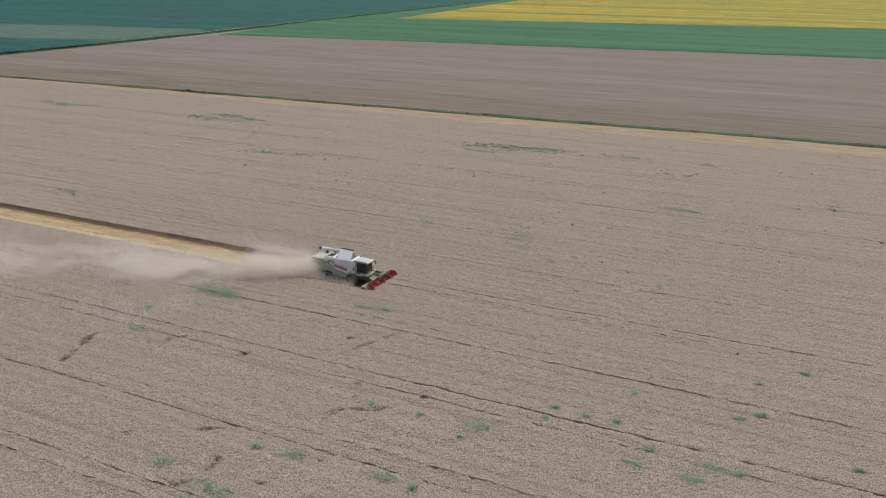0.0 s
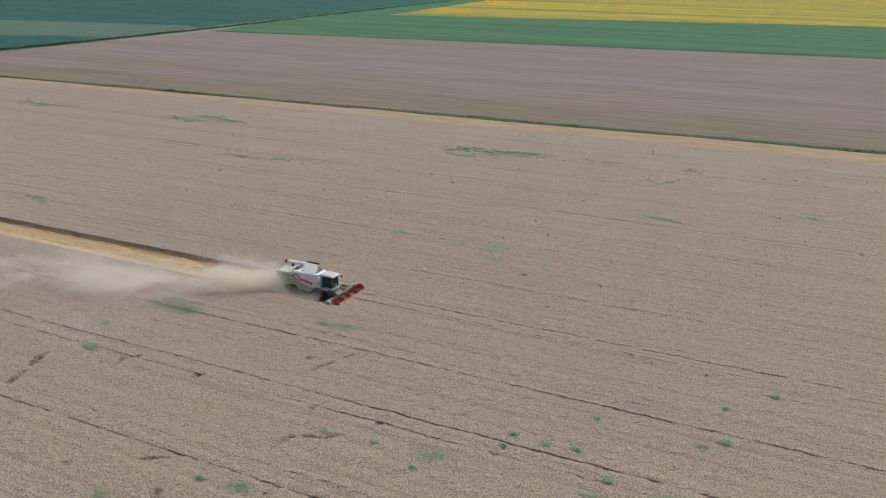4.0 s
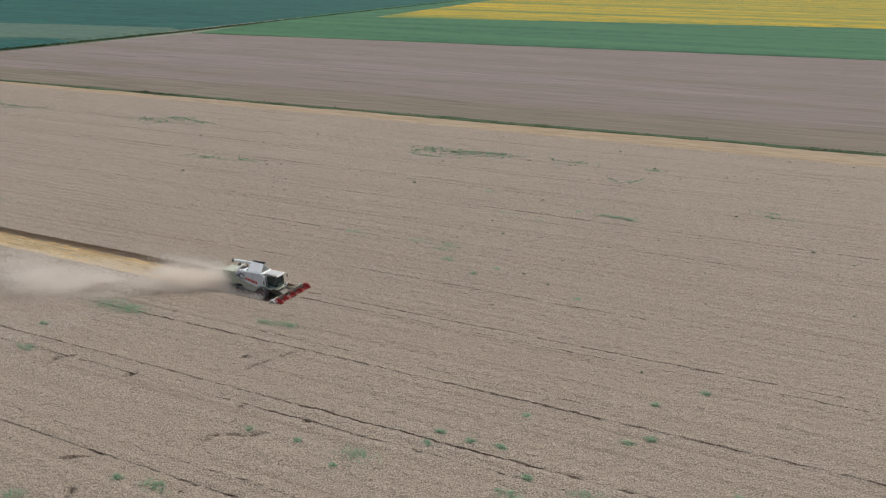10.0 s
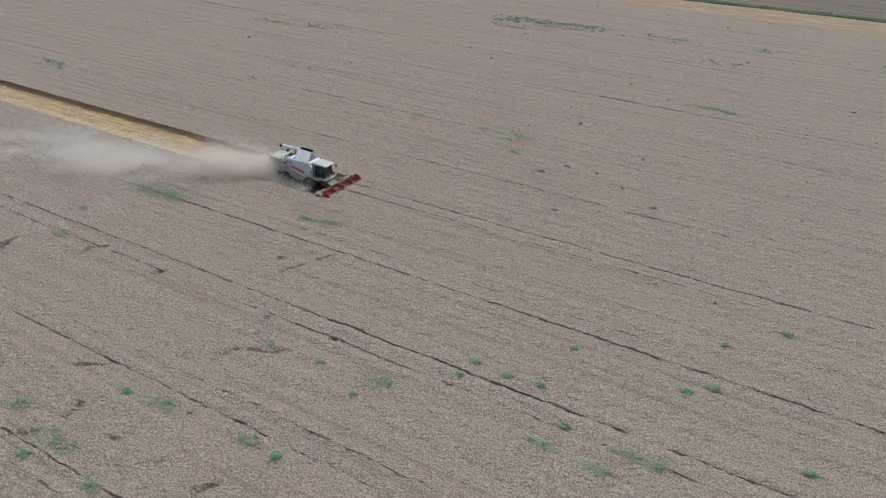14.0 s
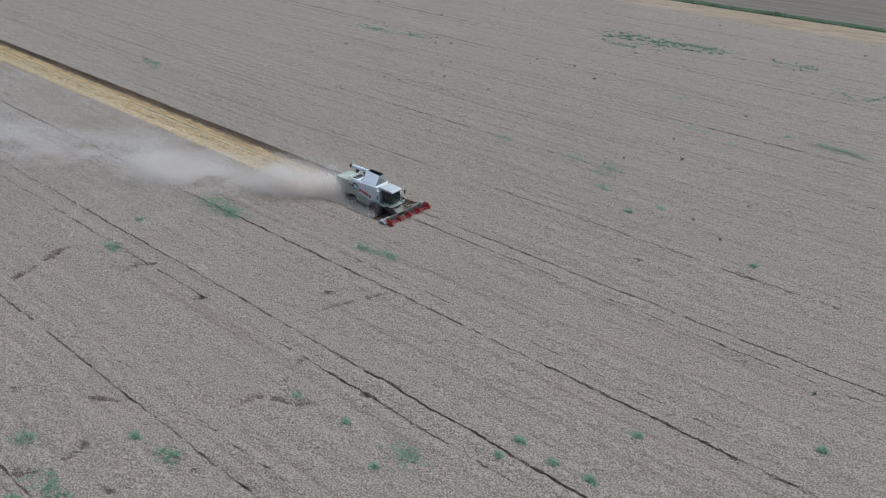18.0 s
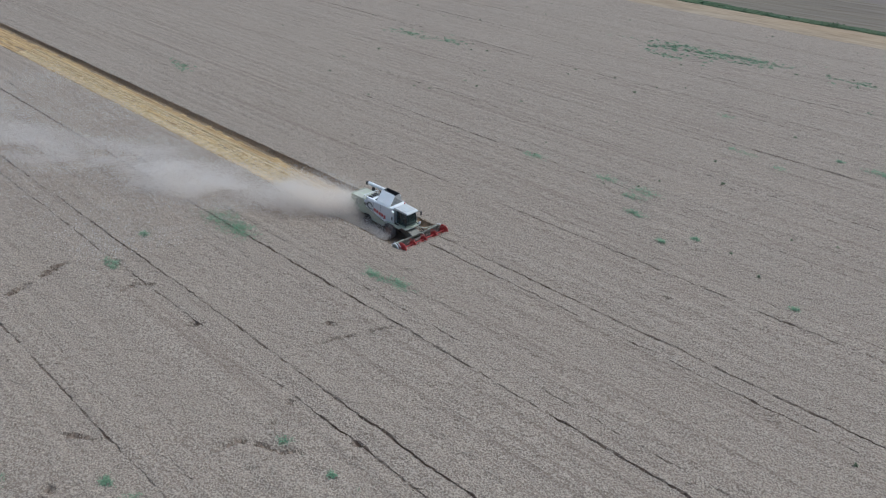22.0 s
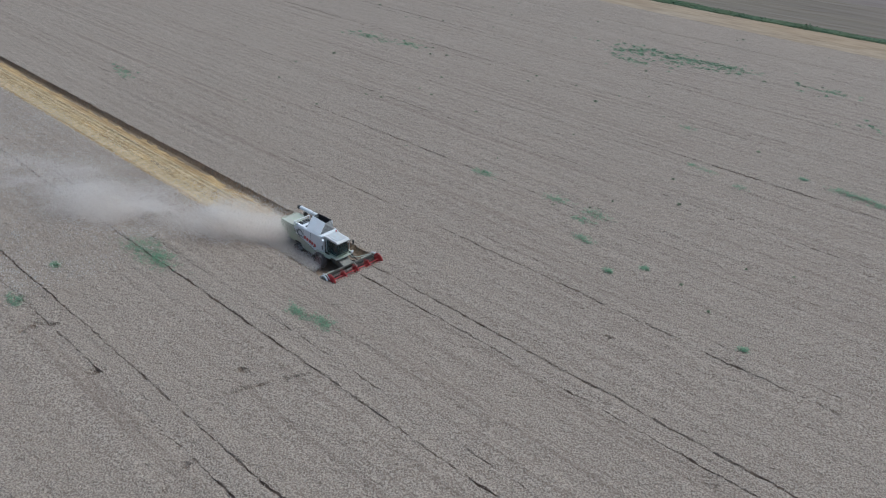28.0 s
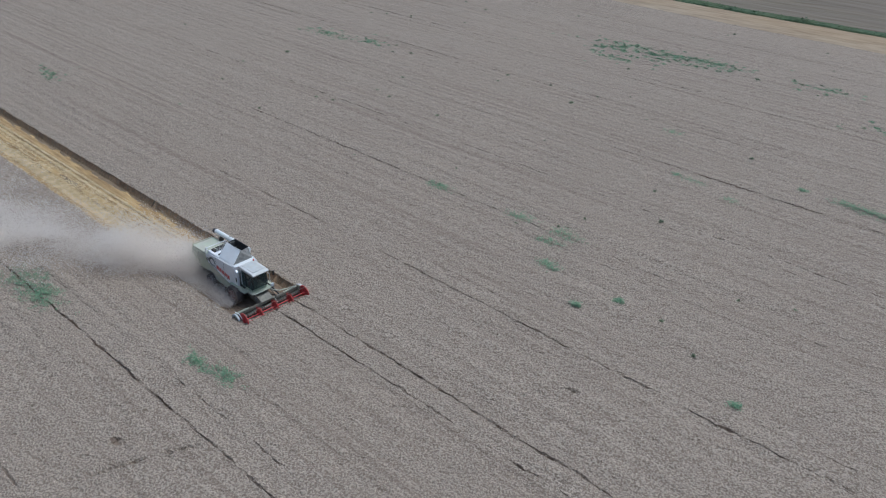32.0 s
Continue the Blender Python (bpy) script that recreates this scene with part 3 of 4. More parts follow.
field("hedge_bank", [(-900, hy(-900, -2)), (900, hy(900, -2)), (900, hy(900, 2)), (-900, hy(-900, 2))], 600, 8, 0.6, 0.5, [M_HEDGE], "low bank of rough dark green grass", "grass")
hedge("field_hedge", (-420, hy(-420)), (420, hy(420)), 4.4, 0.52, "low ragged dark green hedge between two fields", 34000, 2)
hedge("field_margin", (-392, 431), (420, 535), 2.0, 0.5, "thin dark grassy margin along the green crop", 6000, 3)
HEDGE_BENDS = [(-372, 170), (-384, 280), (-408, 450), (-474, 824), (-545, 1230), (-690, 2000), (-862, 2900)]
for a, c in zip(HEDGE_BENDS, HEDGE_BENDS[1:]):
    hedge("boundary_hedge", a, c, 4.0, 1.2, "long dark green hedge running into the distance", int(12 * math.dist(a, c)), int(-a[0]))
    field("hedge_bank", [(a[0] - 3, a[1]), (a[0] + 3, a[1]), (c[0] + 3, c[1]), (c[0] - 3, c[1])], 6, 120, 0.6, 0.5, [M_HEDGE], "dark grassy bank under the long hedge", "grass")


def shrub(x, y, size, seed, label):
    rng = np.random.default_rng(seed)
    k = 700
    p = rng.normal(0, 1, (k, 3)) * np.array([0.5, 0.3, 0.28]) * size
    p[:, 2] = np.abs(p[:, 2]) + 0.15 * size * rng.random(k)
    off = rng.normal(0, 0.09 * size, (k, 3, 3))
    V = p[:, None, :] + off
    V[:, :, 2] = np.maximum(V[:, :, 2], 0)
    ob = new("shrub", mesh_from("shrub", V.reshape(-1, 3), np.arange(3 * k).reshape(-1, 3), [M_HEDGE]))
    ob.location = (x, y, 0)
    return tagged(ob, label, "shrub")


shrub(-176, hy(-176), 1.7, 5, "small dark green shrub in the field hedge")

# ---- the combine harvester: x forward, y to its left, the origin under the front axle ----
combine = tagged(new("combine_harvester"), "white and pale green combine harvester cutting wheat, red header reel", "combine harvester")
HWID = 1.32         # half the body's width


def wheel(x, y, r, wide, lugs):
    side = -1 if y < 0 else 1
    prof = [(r * 0.60, -wide * 0.42), (r * 0.86, -wide * 0.5), (r * 0.95, -wide * 0.42), (r * 0.96, 0), (r * 0.95, wide * 0.42), (r * 0.86, wide * 0.5), (r * 0.60, wide * 0.42)]
    bm = lathe(prof, 36)
    for k in range(lugs):
        for s in (-1, 1):
            a = 2 * math.pi * (k + (0.5 if s > 0 else 0)) / lugs
            m = Matrix.Rotation(-a, 4, "Y") @ Matrix.Translation((r * 0.965, s * wide * 0.24, 0)) @ Matrix.Rotation(s * 0.6, 4, "X")
            bmesh.ops.create_cube(bm, size=1, matrix=m @ Matrix.Diagonal((r * 0.07, wide * 0.48, 0.07, 1)))
    w = new("wheel")
    w.parent = combine
    w.location = (x, y, r)
    part("tyre", bm, M_RUBBER, w, "dusty black tyre with deep lugs")
    o = side * wide * 0.36
    rim = lathe([(r * 0.61, -wide * 0.4), (r * 0.61, wide * 0.4), (r * 0.55, wide * 0.4), (r * 0.5, o * 0.5), (r * 0.2, o * 0.4), (r * 0.14, o * 0.7), (0.02, o * 0.7), (0.02, -wide * 0.2), (r * 0.5, -wide * 0.3)], 28)
    part("rim", rim, M_RIM, w, "dusty dull maroon wheel rim")
    bolt = None
    for k in range(8):
        a = k * math.pi / 4
        at = Matrix.Translation((r * 0.3 * math.cos(a), o * 0.51, r * 0.3 * math.sin(a)))
        if bolt:
            again(bolt, at)
        else:
            bolt = part("wheel_bolt", rod((0, -abs(o) * 0.11, 0), (0, abs(o) * 0.11, 0), 0.03, 6), M_DKSTEEL, w)
            bolt.matrix_basis = at


for s in (-1, 1):
    wheel(0.0, s * 1.66, 0.98, 0.68, 18)
    wheel(-4.55, s * 1.42, 0.64, 0.48, 16)
part("front_axle", rod((0, -1.4, 0.93), (0, 1.4, 0.93), 0.16, 12), M_DKSTEEL, combine)
part("rear_axle", box(-4.72, -4.38, -1.1, 1.1, 0.5, 0.8, 0.03), M_DKSTEEL, combine)
part("chassis", prism([(-7.0, 1.5), (-5.5, 1.05), (-1.2, 0.95), (0.9, 1.25), (0.9, 1.9), (-7.2, 2.2)], -1.0, 1.0, 0.04), M_DKSTEEL, combine, "dark dusty machine chassis")
part("body_core", prism([(-5.3, 2.0), (-0.1, 1.7), (-0.1, 3.3), (-5.3, 3.1)], -1.2, 1.2, 0.04), M_GREY, combine)
# rear hood
part("rear_hood", prism([(-7.80, 3.44), (-8.02, 2.70), (-8.40, 1.75), (-8.0, 1.40), (-5.25, 1.4), (-5.25, 3.48)], -HWID + 0.03, HWID - 0.03, 0.09), M_LIME, combine, "pale green dusty rear straw hood")
part("hood_lip", box(-7.96, -7.84, -1.2, 1.2, 3.2, 3.48, 0.03), M_LIME, combine)
part("straw_chopper", prism([(-7.9, 1.6), (-8.1, 1.1), (-7.3, 0.85), (-6.6, 1.1), (-6.8, 1.6)], -1.05, 1.05, 0.05), M_DKSTEEL, combine, "dark straw chopper under the hood")
for k in range(7):
    y = -0.9 + 0.3 * k
    part("spreader_vane", slab((-8.1, y, 1.1), (-7.5, y, 0.85), (-7.7, y + 0.06, 0.62), (-8.3, y + 0.1, 0.9), 0.02, 0), M_DKSTEEL, combine)
for s in (-1, 1):
    t0, t1 = sorted((s * HWID, s * (HWID + 0.05)))
    part("green_side_panel", prism([(-7.72, 3.30), (-7.92, 2.65), (-8.15, 1.95), (-7.0, 1.45), (-5.35, 1.42), (-5.0, 1.62), (-4.1, 1.62), (-3.7, 1.0), (-1.35, 0.92), (-1.12, 1.5), (-4.9, 2.55), (-5.25, 3.3)], t0, t1, 0.02), M_LIME, combine, "pale green dusty lower side panel")
    white = part("white_side_panel", prism([(-5.2, 3.30), (-4.86, 2.58), (-0.98, 1.55), (-0.05, 1.62), (-0.02, 3.72), (-0.45, 3.84), (-4.6, 3.70)], t0, t1, 0.025), M_WHITE, combine, "white side panel with red lettering blocks")
    f = s * (HWID + 0.054)
    # lettering stands as plain red blocks
    for k in range(5):
        x, z = -3.30 + 0.46 * k, 2.50 - 0.085 * k
        f0, f1 = sorted((f, f + s * 0.008))
        part("red_letter_block", prism([(x, z), (x + 0.36, z - 0.065), (x + 0.40, z + 0.36), (x + 0.04, z + 0.42)], f0, f1, 0), M_RED, white, "plain red block in place of a letter")
    # dark curved graphic behind the lettering
    bm = bmesh.new()
    arc = [(math.radians(a), 0.50) for a in range(-10, 300, 18)]
    q0, q1 = sorted((f, f + s * 0.006))
    ring = []
    for a, r in arc:
        ring.append([bm.verts.new((-4.05 + 1.0 * rr * math.cos(a), q0 if s < 0 else q1, 2.98 + 0.9 * rr * math.sin(a))) for rr in (0.34, 0.56)])
    for A, B in zip(ring, ring[1:]):
        bm.faces.new((A[0], A[1], B[1], B[0]))
    bmesh.ops.solidify(bm, geom=list(bm.faces), thickness=0.004)
    part("decal_tail", prism([(-3.88, 2.72), (-3.62, 2.38), (-3.45, 2.36), (-3.66, 2.72)], q0, q1, 0), M_DECAL, white)
    part("curved_decal", bm, M_DECAL, white, "dull grey curved decal")
    for k in range(4):
        part("cooling_louvre", box(-5.12, -4.55, *sorted((f, f + s * 0.02)), 3.02 + 0.09 * k - 0.2, 3.06 + 0.09 * k - 0.2, 0.005), M_DKSTEEL, white)
    # front corner post with a dark vent
    part("front_corner", prism([(-0.02, 1.65), (0.30, 1.75), (0.30, 3.45), (-0.02, 3.62)], *sorted((s * (HWID - 0.25), s * (HWID + 0.03))), 0.04), M_WHITE, combine)
    part("side_lamp", box(0.06, 0.22, *sorted((s * (HWID + 0.03), s * (HWID + 0.07))), 2.35, 2.85, 0.02), M_BLACK, combine, "small black side grille")

    for x, z0, z1 in ((-2.0, 2.25, 3.72), (-3.4, 2.6, 3.70)):
        part("panel_seam", box(x, x + 0.03, *sorted((s * (HWID + 0.046), s * (HWID + 0.056))), z0 - 0.35, z1, 0), M_CANVAS, white)
    part("panel_handle", box(-1.55, -1.35, *sorted((s * (HWID + 0.05), s * (HWID + 0.08))), 2.05, 2.10, 0.01), M_BLACK, white)
    part("panel_seam", box(-6.6, -6.57, *sorted((s * (HWID + 0.046), s * (HWID + 0.056))), 1.6, 3.2, 0), M_CANVAS, combine)
    part("shoulder_trim", bent([(-5.15, s * (HWID + 0.02), 3.36), (-4.55, s * (HWID + 0.02), 3.72), (-0.5, s * (HWID + 0.02), 3.86)], 0.06, 8), M_WHITE, combine)
    part("fender", prism([(-1.12, 1.62), (-0.8, 1.98), (0.8, 2.0), (1.12, 1.74), (1.08, 1.68), (0.76, 1.93), (-0.77, 1.91), (-1.06, 1.57)], *sorted((s * 1.30, s * 1.62)), 0.015), M_LIME, combine, "narrow pale green front fender")

# grain tank, engine deck and the raised tank covers
part("grain_tank", prism([(-4.3, 3.1), (-0.05, 3.1), (-0.05, 3.90), (-4.1, 3.88)], -1.24, 1.24, 0.05), M_WHITE, combine, "white grain tank walls")
part("tank_floor", box(-3.5, -0.7, -0.95, 0.95, 3.80, 3.94, 0.02), M_CANVAS, combine, "dark inside of the grain tank")
part("engine_deck", box(-5.3, -4.25, -1.1, 1.1, 3.2, 3.34, 0.03), M_ROOFPANEL, combine, "light grey engine deck")
part("engine_cowl", prism([(-5.2, 3.3), (-4.3, 3.3), (-4.35, 3.75), (-5.0, 3.70)], -0.2, 0.85, 0.06), M_ROOFPANEL, combine)
for k in range(9):
    part("radiator_slat", box(-5.22, -4.32, -0.18 + 0.11 * k, -0.13 + 0.11 * k, 3.72, 3.76, 0.005), M_DKSTEEL, combine)
part("air_intake", lathe([(0.28, -0.12), (0.28, 0.12), (0.2, 0.14), (0.2, -0.14)], 20), M_DKSTEEL, combine).location = (-4.9, -0.55, 3.6)
part("exhaust_pipe", bent([(-4.6, 0.95, 3.3), (-4.6, 0.95, 4.0), (-4.75, 0.95, 4.2)], 0.07, 10), M_DKSTEEL, combine)
part("side_cowl", box(-4.85, -3.2, -1.31, -0.98, 3.5, 3.95, 0.1), M_WHITE, combine, "rounded white cowl beside the tank")
part("tank_cover", slab((-2.95, -1.16, 3.95), (-0.45, -1.16, 3.95), (-0.72, -0.02, 5.05), (-3.08, -0.02, 5.15), 0.05), M_WHITE, combine, "raised white grain tank cover")
part("tank_cover", slab((-3.9, 1.20, 3.92), (-1.6, 1.20, 3.92), (-1.36, 1.34, 4.78), (-3.72, 1.34, 4.78), 0.05), M_BLACK, combine, "raised tank cover showing its black inside")
part("tank_canvas", slab((-0.5, -1.1, 3.92), (-0.55, 1.12, 3.92), (-1.36, 1.3, 4.74), (-0.8, -0.08, 4.95), 0.03), M_SHEET, combine, "dusty grey sheet closing the tank's front")
part("tank_canvas", slab((-3.1, -1.1, 3.92), (-3.6, 1.1, 3.92), (-3.78, 1.3, 4.7), (-3.1, -0.08, 5.0), 0.03), M_CANVAS, combine, "dark canvas closing the tank's rear")
for x in (-0.85, -3.3):
    part("cover_strut", rod((x, -0.1, 4.9), (x - 0.3, 1.25, 4.5), 0.03, 8), M_GREY, combine)
# unloading auger folded along the left side
tube = part("unloading_auger", rod((-7.6, 1.60, 4.08), (-1.6, 1.55, 4.2), 0.245, 20), M_WHITE, combine, "long white unloading auger tube folded back")
part("spout", rod((-8.02, 1.62, 3.98), (-7.72, 1.62, 4.08), 0.26, 16, 0.25), M_BLACK, tube, "dark rubber spout")
part("auger_band", rod((-5.1, 1.605, 4.13), (-4.98, 1.603, 4.135), 0.258, 20), M_GREY, tube)
part("auger_elbow", rod((-1.7, 1.5, 4.2), (-1.3, 1.05, 3.3), 0.24, 16), M_WHITE, combine)
part("auger_rest", box(-6.6, -6.45, 1.2, 1.7, 3.35, 3.88, 0.02), M_DKSTEEL, combine)
# rails round the engine deck
part("deck_rail", bent([(-5.3, -1.25, 3.45), (-5.3, -1.25, 4.0), (-5.3, 1.1, 4.0), (-5.3, 1.1, 3.45)], 0.055, 8), M_WHITE, combine, "white guard rail across the engine deck")
part("deck_rail", bent([(-5.3, -1.25, 4.0), (-4.35, -1.25, 3.95), (-4.3, -1.25, 3.6)], 0.05, 8), M_WHITE, combine)
for y in (-0.5, 0.35):
    part("rail_post", rod((-5.3, y, 3.4), (-5.3, y, 4.0), 0.03, 8), M_WHITE, combine)
for s in (-1, 1):
    part("rear_lamp_arm", rod((-7.8, s * 1.3, 2.2), (-8.25, s * 1.72, 2.05), 0.03, 8), M_DKSTEEL, combine)
    part("rear_lamp", box(-8.34, -8.24, s * 1.75 - 0.16, s * 1.75 + 0.16, 1.85, 2.2, 0.03), M_BLACK, combine, "dark rear lamp on an arm")
part("rear_ladder", bent([(-8.0, 0.55, 1.7), (-8.05, 0.55, 3.4), (-8.05, 0.95, 3.4), (-8.0, 0.95, 1.7)], 0.025, 6), M_GREY, combine)

# cab
part("cab_floor", prism([(0.1, 1.72), (2.0, 1.72), (2.15, 1.95), (0.1, 1.98)], -0.86, 0.86, 0.04), M_LIME, combine, "pale green cab base")
GL = [(0.32, 1.98), (2.05, 1.98), (2.24, 2.55), (2.02, 3.66), (0.32, 3.66)]
for s in (-1, 1):
    part("side_window", prism(GL, *sorted((s * 0.83, s * 0.86)), 0), M_GLASS, combine, "dark tinted cab side window")
part("windscreen", slab((2.06, -0.80, 2.0), (2.06, 0.80, 2.0), (2.25, 0.80, 2.56), (2.25, -0.80, 2.56), 0.03, 0), M_GLASS, combine, "lower tinted windscreen")
part("windscreen", slab((2.25, -0.80, 2.57), (2.25, 0.80, 2.57), (2.03, 0.80, 3.66), (2.03, -0.80, 3.66), 0.03, 0), M_GLASS, combine, "tall tinted windscreen")
part("rear_wall", box(0.22, 0.32, -0.86, 0.86, 1.95, 3.68, 0.02), M_BLACK, combine)
for s in (-1, 1):
    part("cab_pillar", bent([(2.07, s * 0.84, 1.98), (2.26, s * 0.84, 2.56), (2.04, s * 0.84, 3.68)], 0.045, 8), M_BLACK, combine)
    part("cab_pillar", rod((1.05, s * 0.865, 1.98), (1.0, s * 0.865, 3.68), 0.035, 8), M_BLACK, combine)
    part("cab_pillar", rod((0.34, s * 0.855, 1.98), (0.34, s * 0.855, 3.68), 0.06, 8), M_WHITE, combine)
part("driver_seat", prism([(0.55, 2.0), (1.1, 2.0), (1.1, 2.4), (0.8, 2.45), (0.7, 3.1), (0.5, 3.1)], -0.25, 0.25, 0.05), M_BLACK, combine, "empty dark driver seat")
part("steering_column", bent([(1.75, 0, 2.0), (1.6, 0, 2.6)], 0.05, 8), M_BLACK, combine)
bm = bmesh.new()
bmesh.ops.create_circle(bm, segments=20, radius=0.22, cap_ends=True, matrix=Matrix.Translation((1.58, 0, 2.64)) @ Matrix.Rotation(-0.5, 4, "Y"))
bmesh.ops.solidify(bm, geom=list(bm.faces), thickness=0.03)
part("steering_wheel", bm, M_BLACK, combine)
roof = part("cab_roof", prism([(0.02, 3.70), (2.42, 3.66), (2.55, 3.76), (2.30, 3.92), (0.3, 4.0), (0.02, 3.94)], -0.95, 0.95, 0.07), M_ROOF, combine, "white cab roof with a dusty grey inset")
part("roof_panel", slab((0.35, -0.68, 4.015), (2.1, -0.68, 3.955), (2.1, 0.68, 3.955), (0.35, 0.68, 4.015), 0.04, 0.01), M_ROOFPANEL, roof, "dusty grey roof inset")
for y in (-0.75, -0.45, 0.45, 0.75):
    part("work_light", box(2.46, 2.58, y - 0.1, y + 0.1, 3.69, 3.79, 0.02), M_GREY, roof)
part("beacon", rod((0.2, 0.78, 3.98), (0.2, 0.78, 4.16), 0.07, 12), M_RED, roof)
for s in (-1, 1):
    part("mirror_arm", bent([(2.2, s * 0.92, 3.6), (2.5, s * 1.25, 3.55), (2.5, s * 1.45, 3.5)], 0.025, 6), M_BLACK, combine)
    part("mirror", box(2.47, 2.53, s * 1.45 - 0.13, s * 1.45 + 0.13, 3.0, 3.5, 0.03), M_BLACK, combine, "black side mirror")
# platforms, rails and steps beside the cab
part("side_platform", box(0.25, 1.6, -1.55, -0.86, 1.68, 1.76, 0.02), M_LIME, combine, "pale green platform beside the cab")
part("side_platform", box(0.25, 1.9, 0.86, 1.6, 1.68, 1.76, 0.02), M_LIME, combine, "pale green platform beside the cab")
part("front_walkway", prism([(1.7, 1.70), (2.45, 1.70), (2.5, 1.76), (2.45, 1.80), (1.7, 1.80)], -1.2, 1.25, 0.015), M_LIME, combine, "narrow pale walkway round the cab front")
part("hand_rail", bent([(1.6, 1.58, 1.75), (1.6, 1.58, 2.7), (0.4, 1.58, 2.75), (0.4, 1.58, 1.75)], 0.025, 6), M_WHITE, combine)
part("front_guard", bent([(2.38, -1.25, 1.75), (2.5, -0.9, 1.72), (2.5, 0.9, 1.72), (2.38, 1.3, 1.75)], 0.04, 6), M_LIME, combine)
part("head_lamp", box(2.4, 2.55, 1.05, 1.4, 1.85, 2.15, 0.05), M_WHITE, combine, "round white lamp housing by the cab")
part("ladder", bent([(1.2, 1.65, 1.7), (1.3, 1.95, 0.5), (1.75, 1.95, 0.5), (1.75, 1.65, 1.7)], 0.03, 6), M_GREY, combine)
for k in range(4):
    z = 0.6 + 0.28 * k
    part("step", box(1.28, 1.76, 1.72 + 0.2 * (1.6 - z) - 0.04, 1.9 + 0.2 * (1.6 - z) - 0.06, z, z + 0.03, 0.005), M_GREY, combine)
# feeder house
part("feeder_house", prism([(0.6, 1.0), (0.7, 1.75), (1.6, 1.72), (3.25, 1.05), (3.25, 0.35), (2.6, 0.4)], -0.72, 0.72, 0.04), M_FEED, combine, "dusty dark feeder house")
for s in (-1, 1):
    part("lift_cylinder", rod((0.5, s * 0.6, 0.8), (2.7, s * 0.6, 0.5), 0.06, 10), M_DKSTEEL, combine)
    part("hydraulic_hose", bent([(1.9, s * 0.78, 1.7), (2.4, s * 0.95, 1.55), (3.0, s * 1.0, 1.25), (3.3, s * 0.95, 1.1)], 0.035, 6), M_BLACK, combine)
part("drive_shaft", rod((2.2, 0.82, 1.0), (3.3, 1.6, 0.75), 0.06, 10), M_DKSTEEL, combine)
# header
HW = 3.74
part("header_back", prism([(3.17, 0.22), (3.25, 0.22), (3.25, 0.98), (3.17, 0.98)], -HW, HW, 0.01), M_FEED, combine, "dark dusty header back wall")
part("header_beam", rod((3.16, -HW, 1.02), (3.16, HW, 1.02), 0.05, 12), M_FEED, combine)
part("beam_cover", box(3.08, 3.22, -HW + 0.05, -2.15, 0.98, 1.12, 0.03), M_LIME, combine, "pale green cover on the header beam")
part("beam_cover", box(3.08, 3.22, 2.0, HW - 0.05, 0.98, 1.10, 0.03), M_LIME, combine, "pale green cover on the header beam")
part("lift_tube", bent([(2.35, 0.95, 1.72), (2.6, 1.15, 1.45), (2.95, 1.7, 1.30), (3.1, 2.6, 1.22), (3.2, 3.3, 1.2)], 0.05, 8), M_LIME, combine, "pale bent tube along the header")
part("hose_bundle", bent([(1.95, 0.95, 2.1), (2.25, 1.2, 1.75), (2.6, 1.45, 1.2), (3.1, 1.5, 1.0)], 0.07, 8), M_BLACK, combine, "black bundle of hydraulic hoses")
part("header_table", prism([(3.2, 0.16), (4.55, 0.14), (4.62, 0.20), (4.0, 0.24), (3.3, 0.26)], -HW, HW, 0.01), M_FEED, combine, "dark dusty header table")
part("cutter_bar", box(4.55, 4.68, -HW, HW, 0.13, 0.18, 0.005), M_DKSTEEL, combine)
bm = rod((3.62, -HW + 0.05, 0.58), (3.62, HW - 0.05, 0.58), 0.16, 14)
part("intake_auger", bm, M_FEED, combine, "dusty dark intake auger")
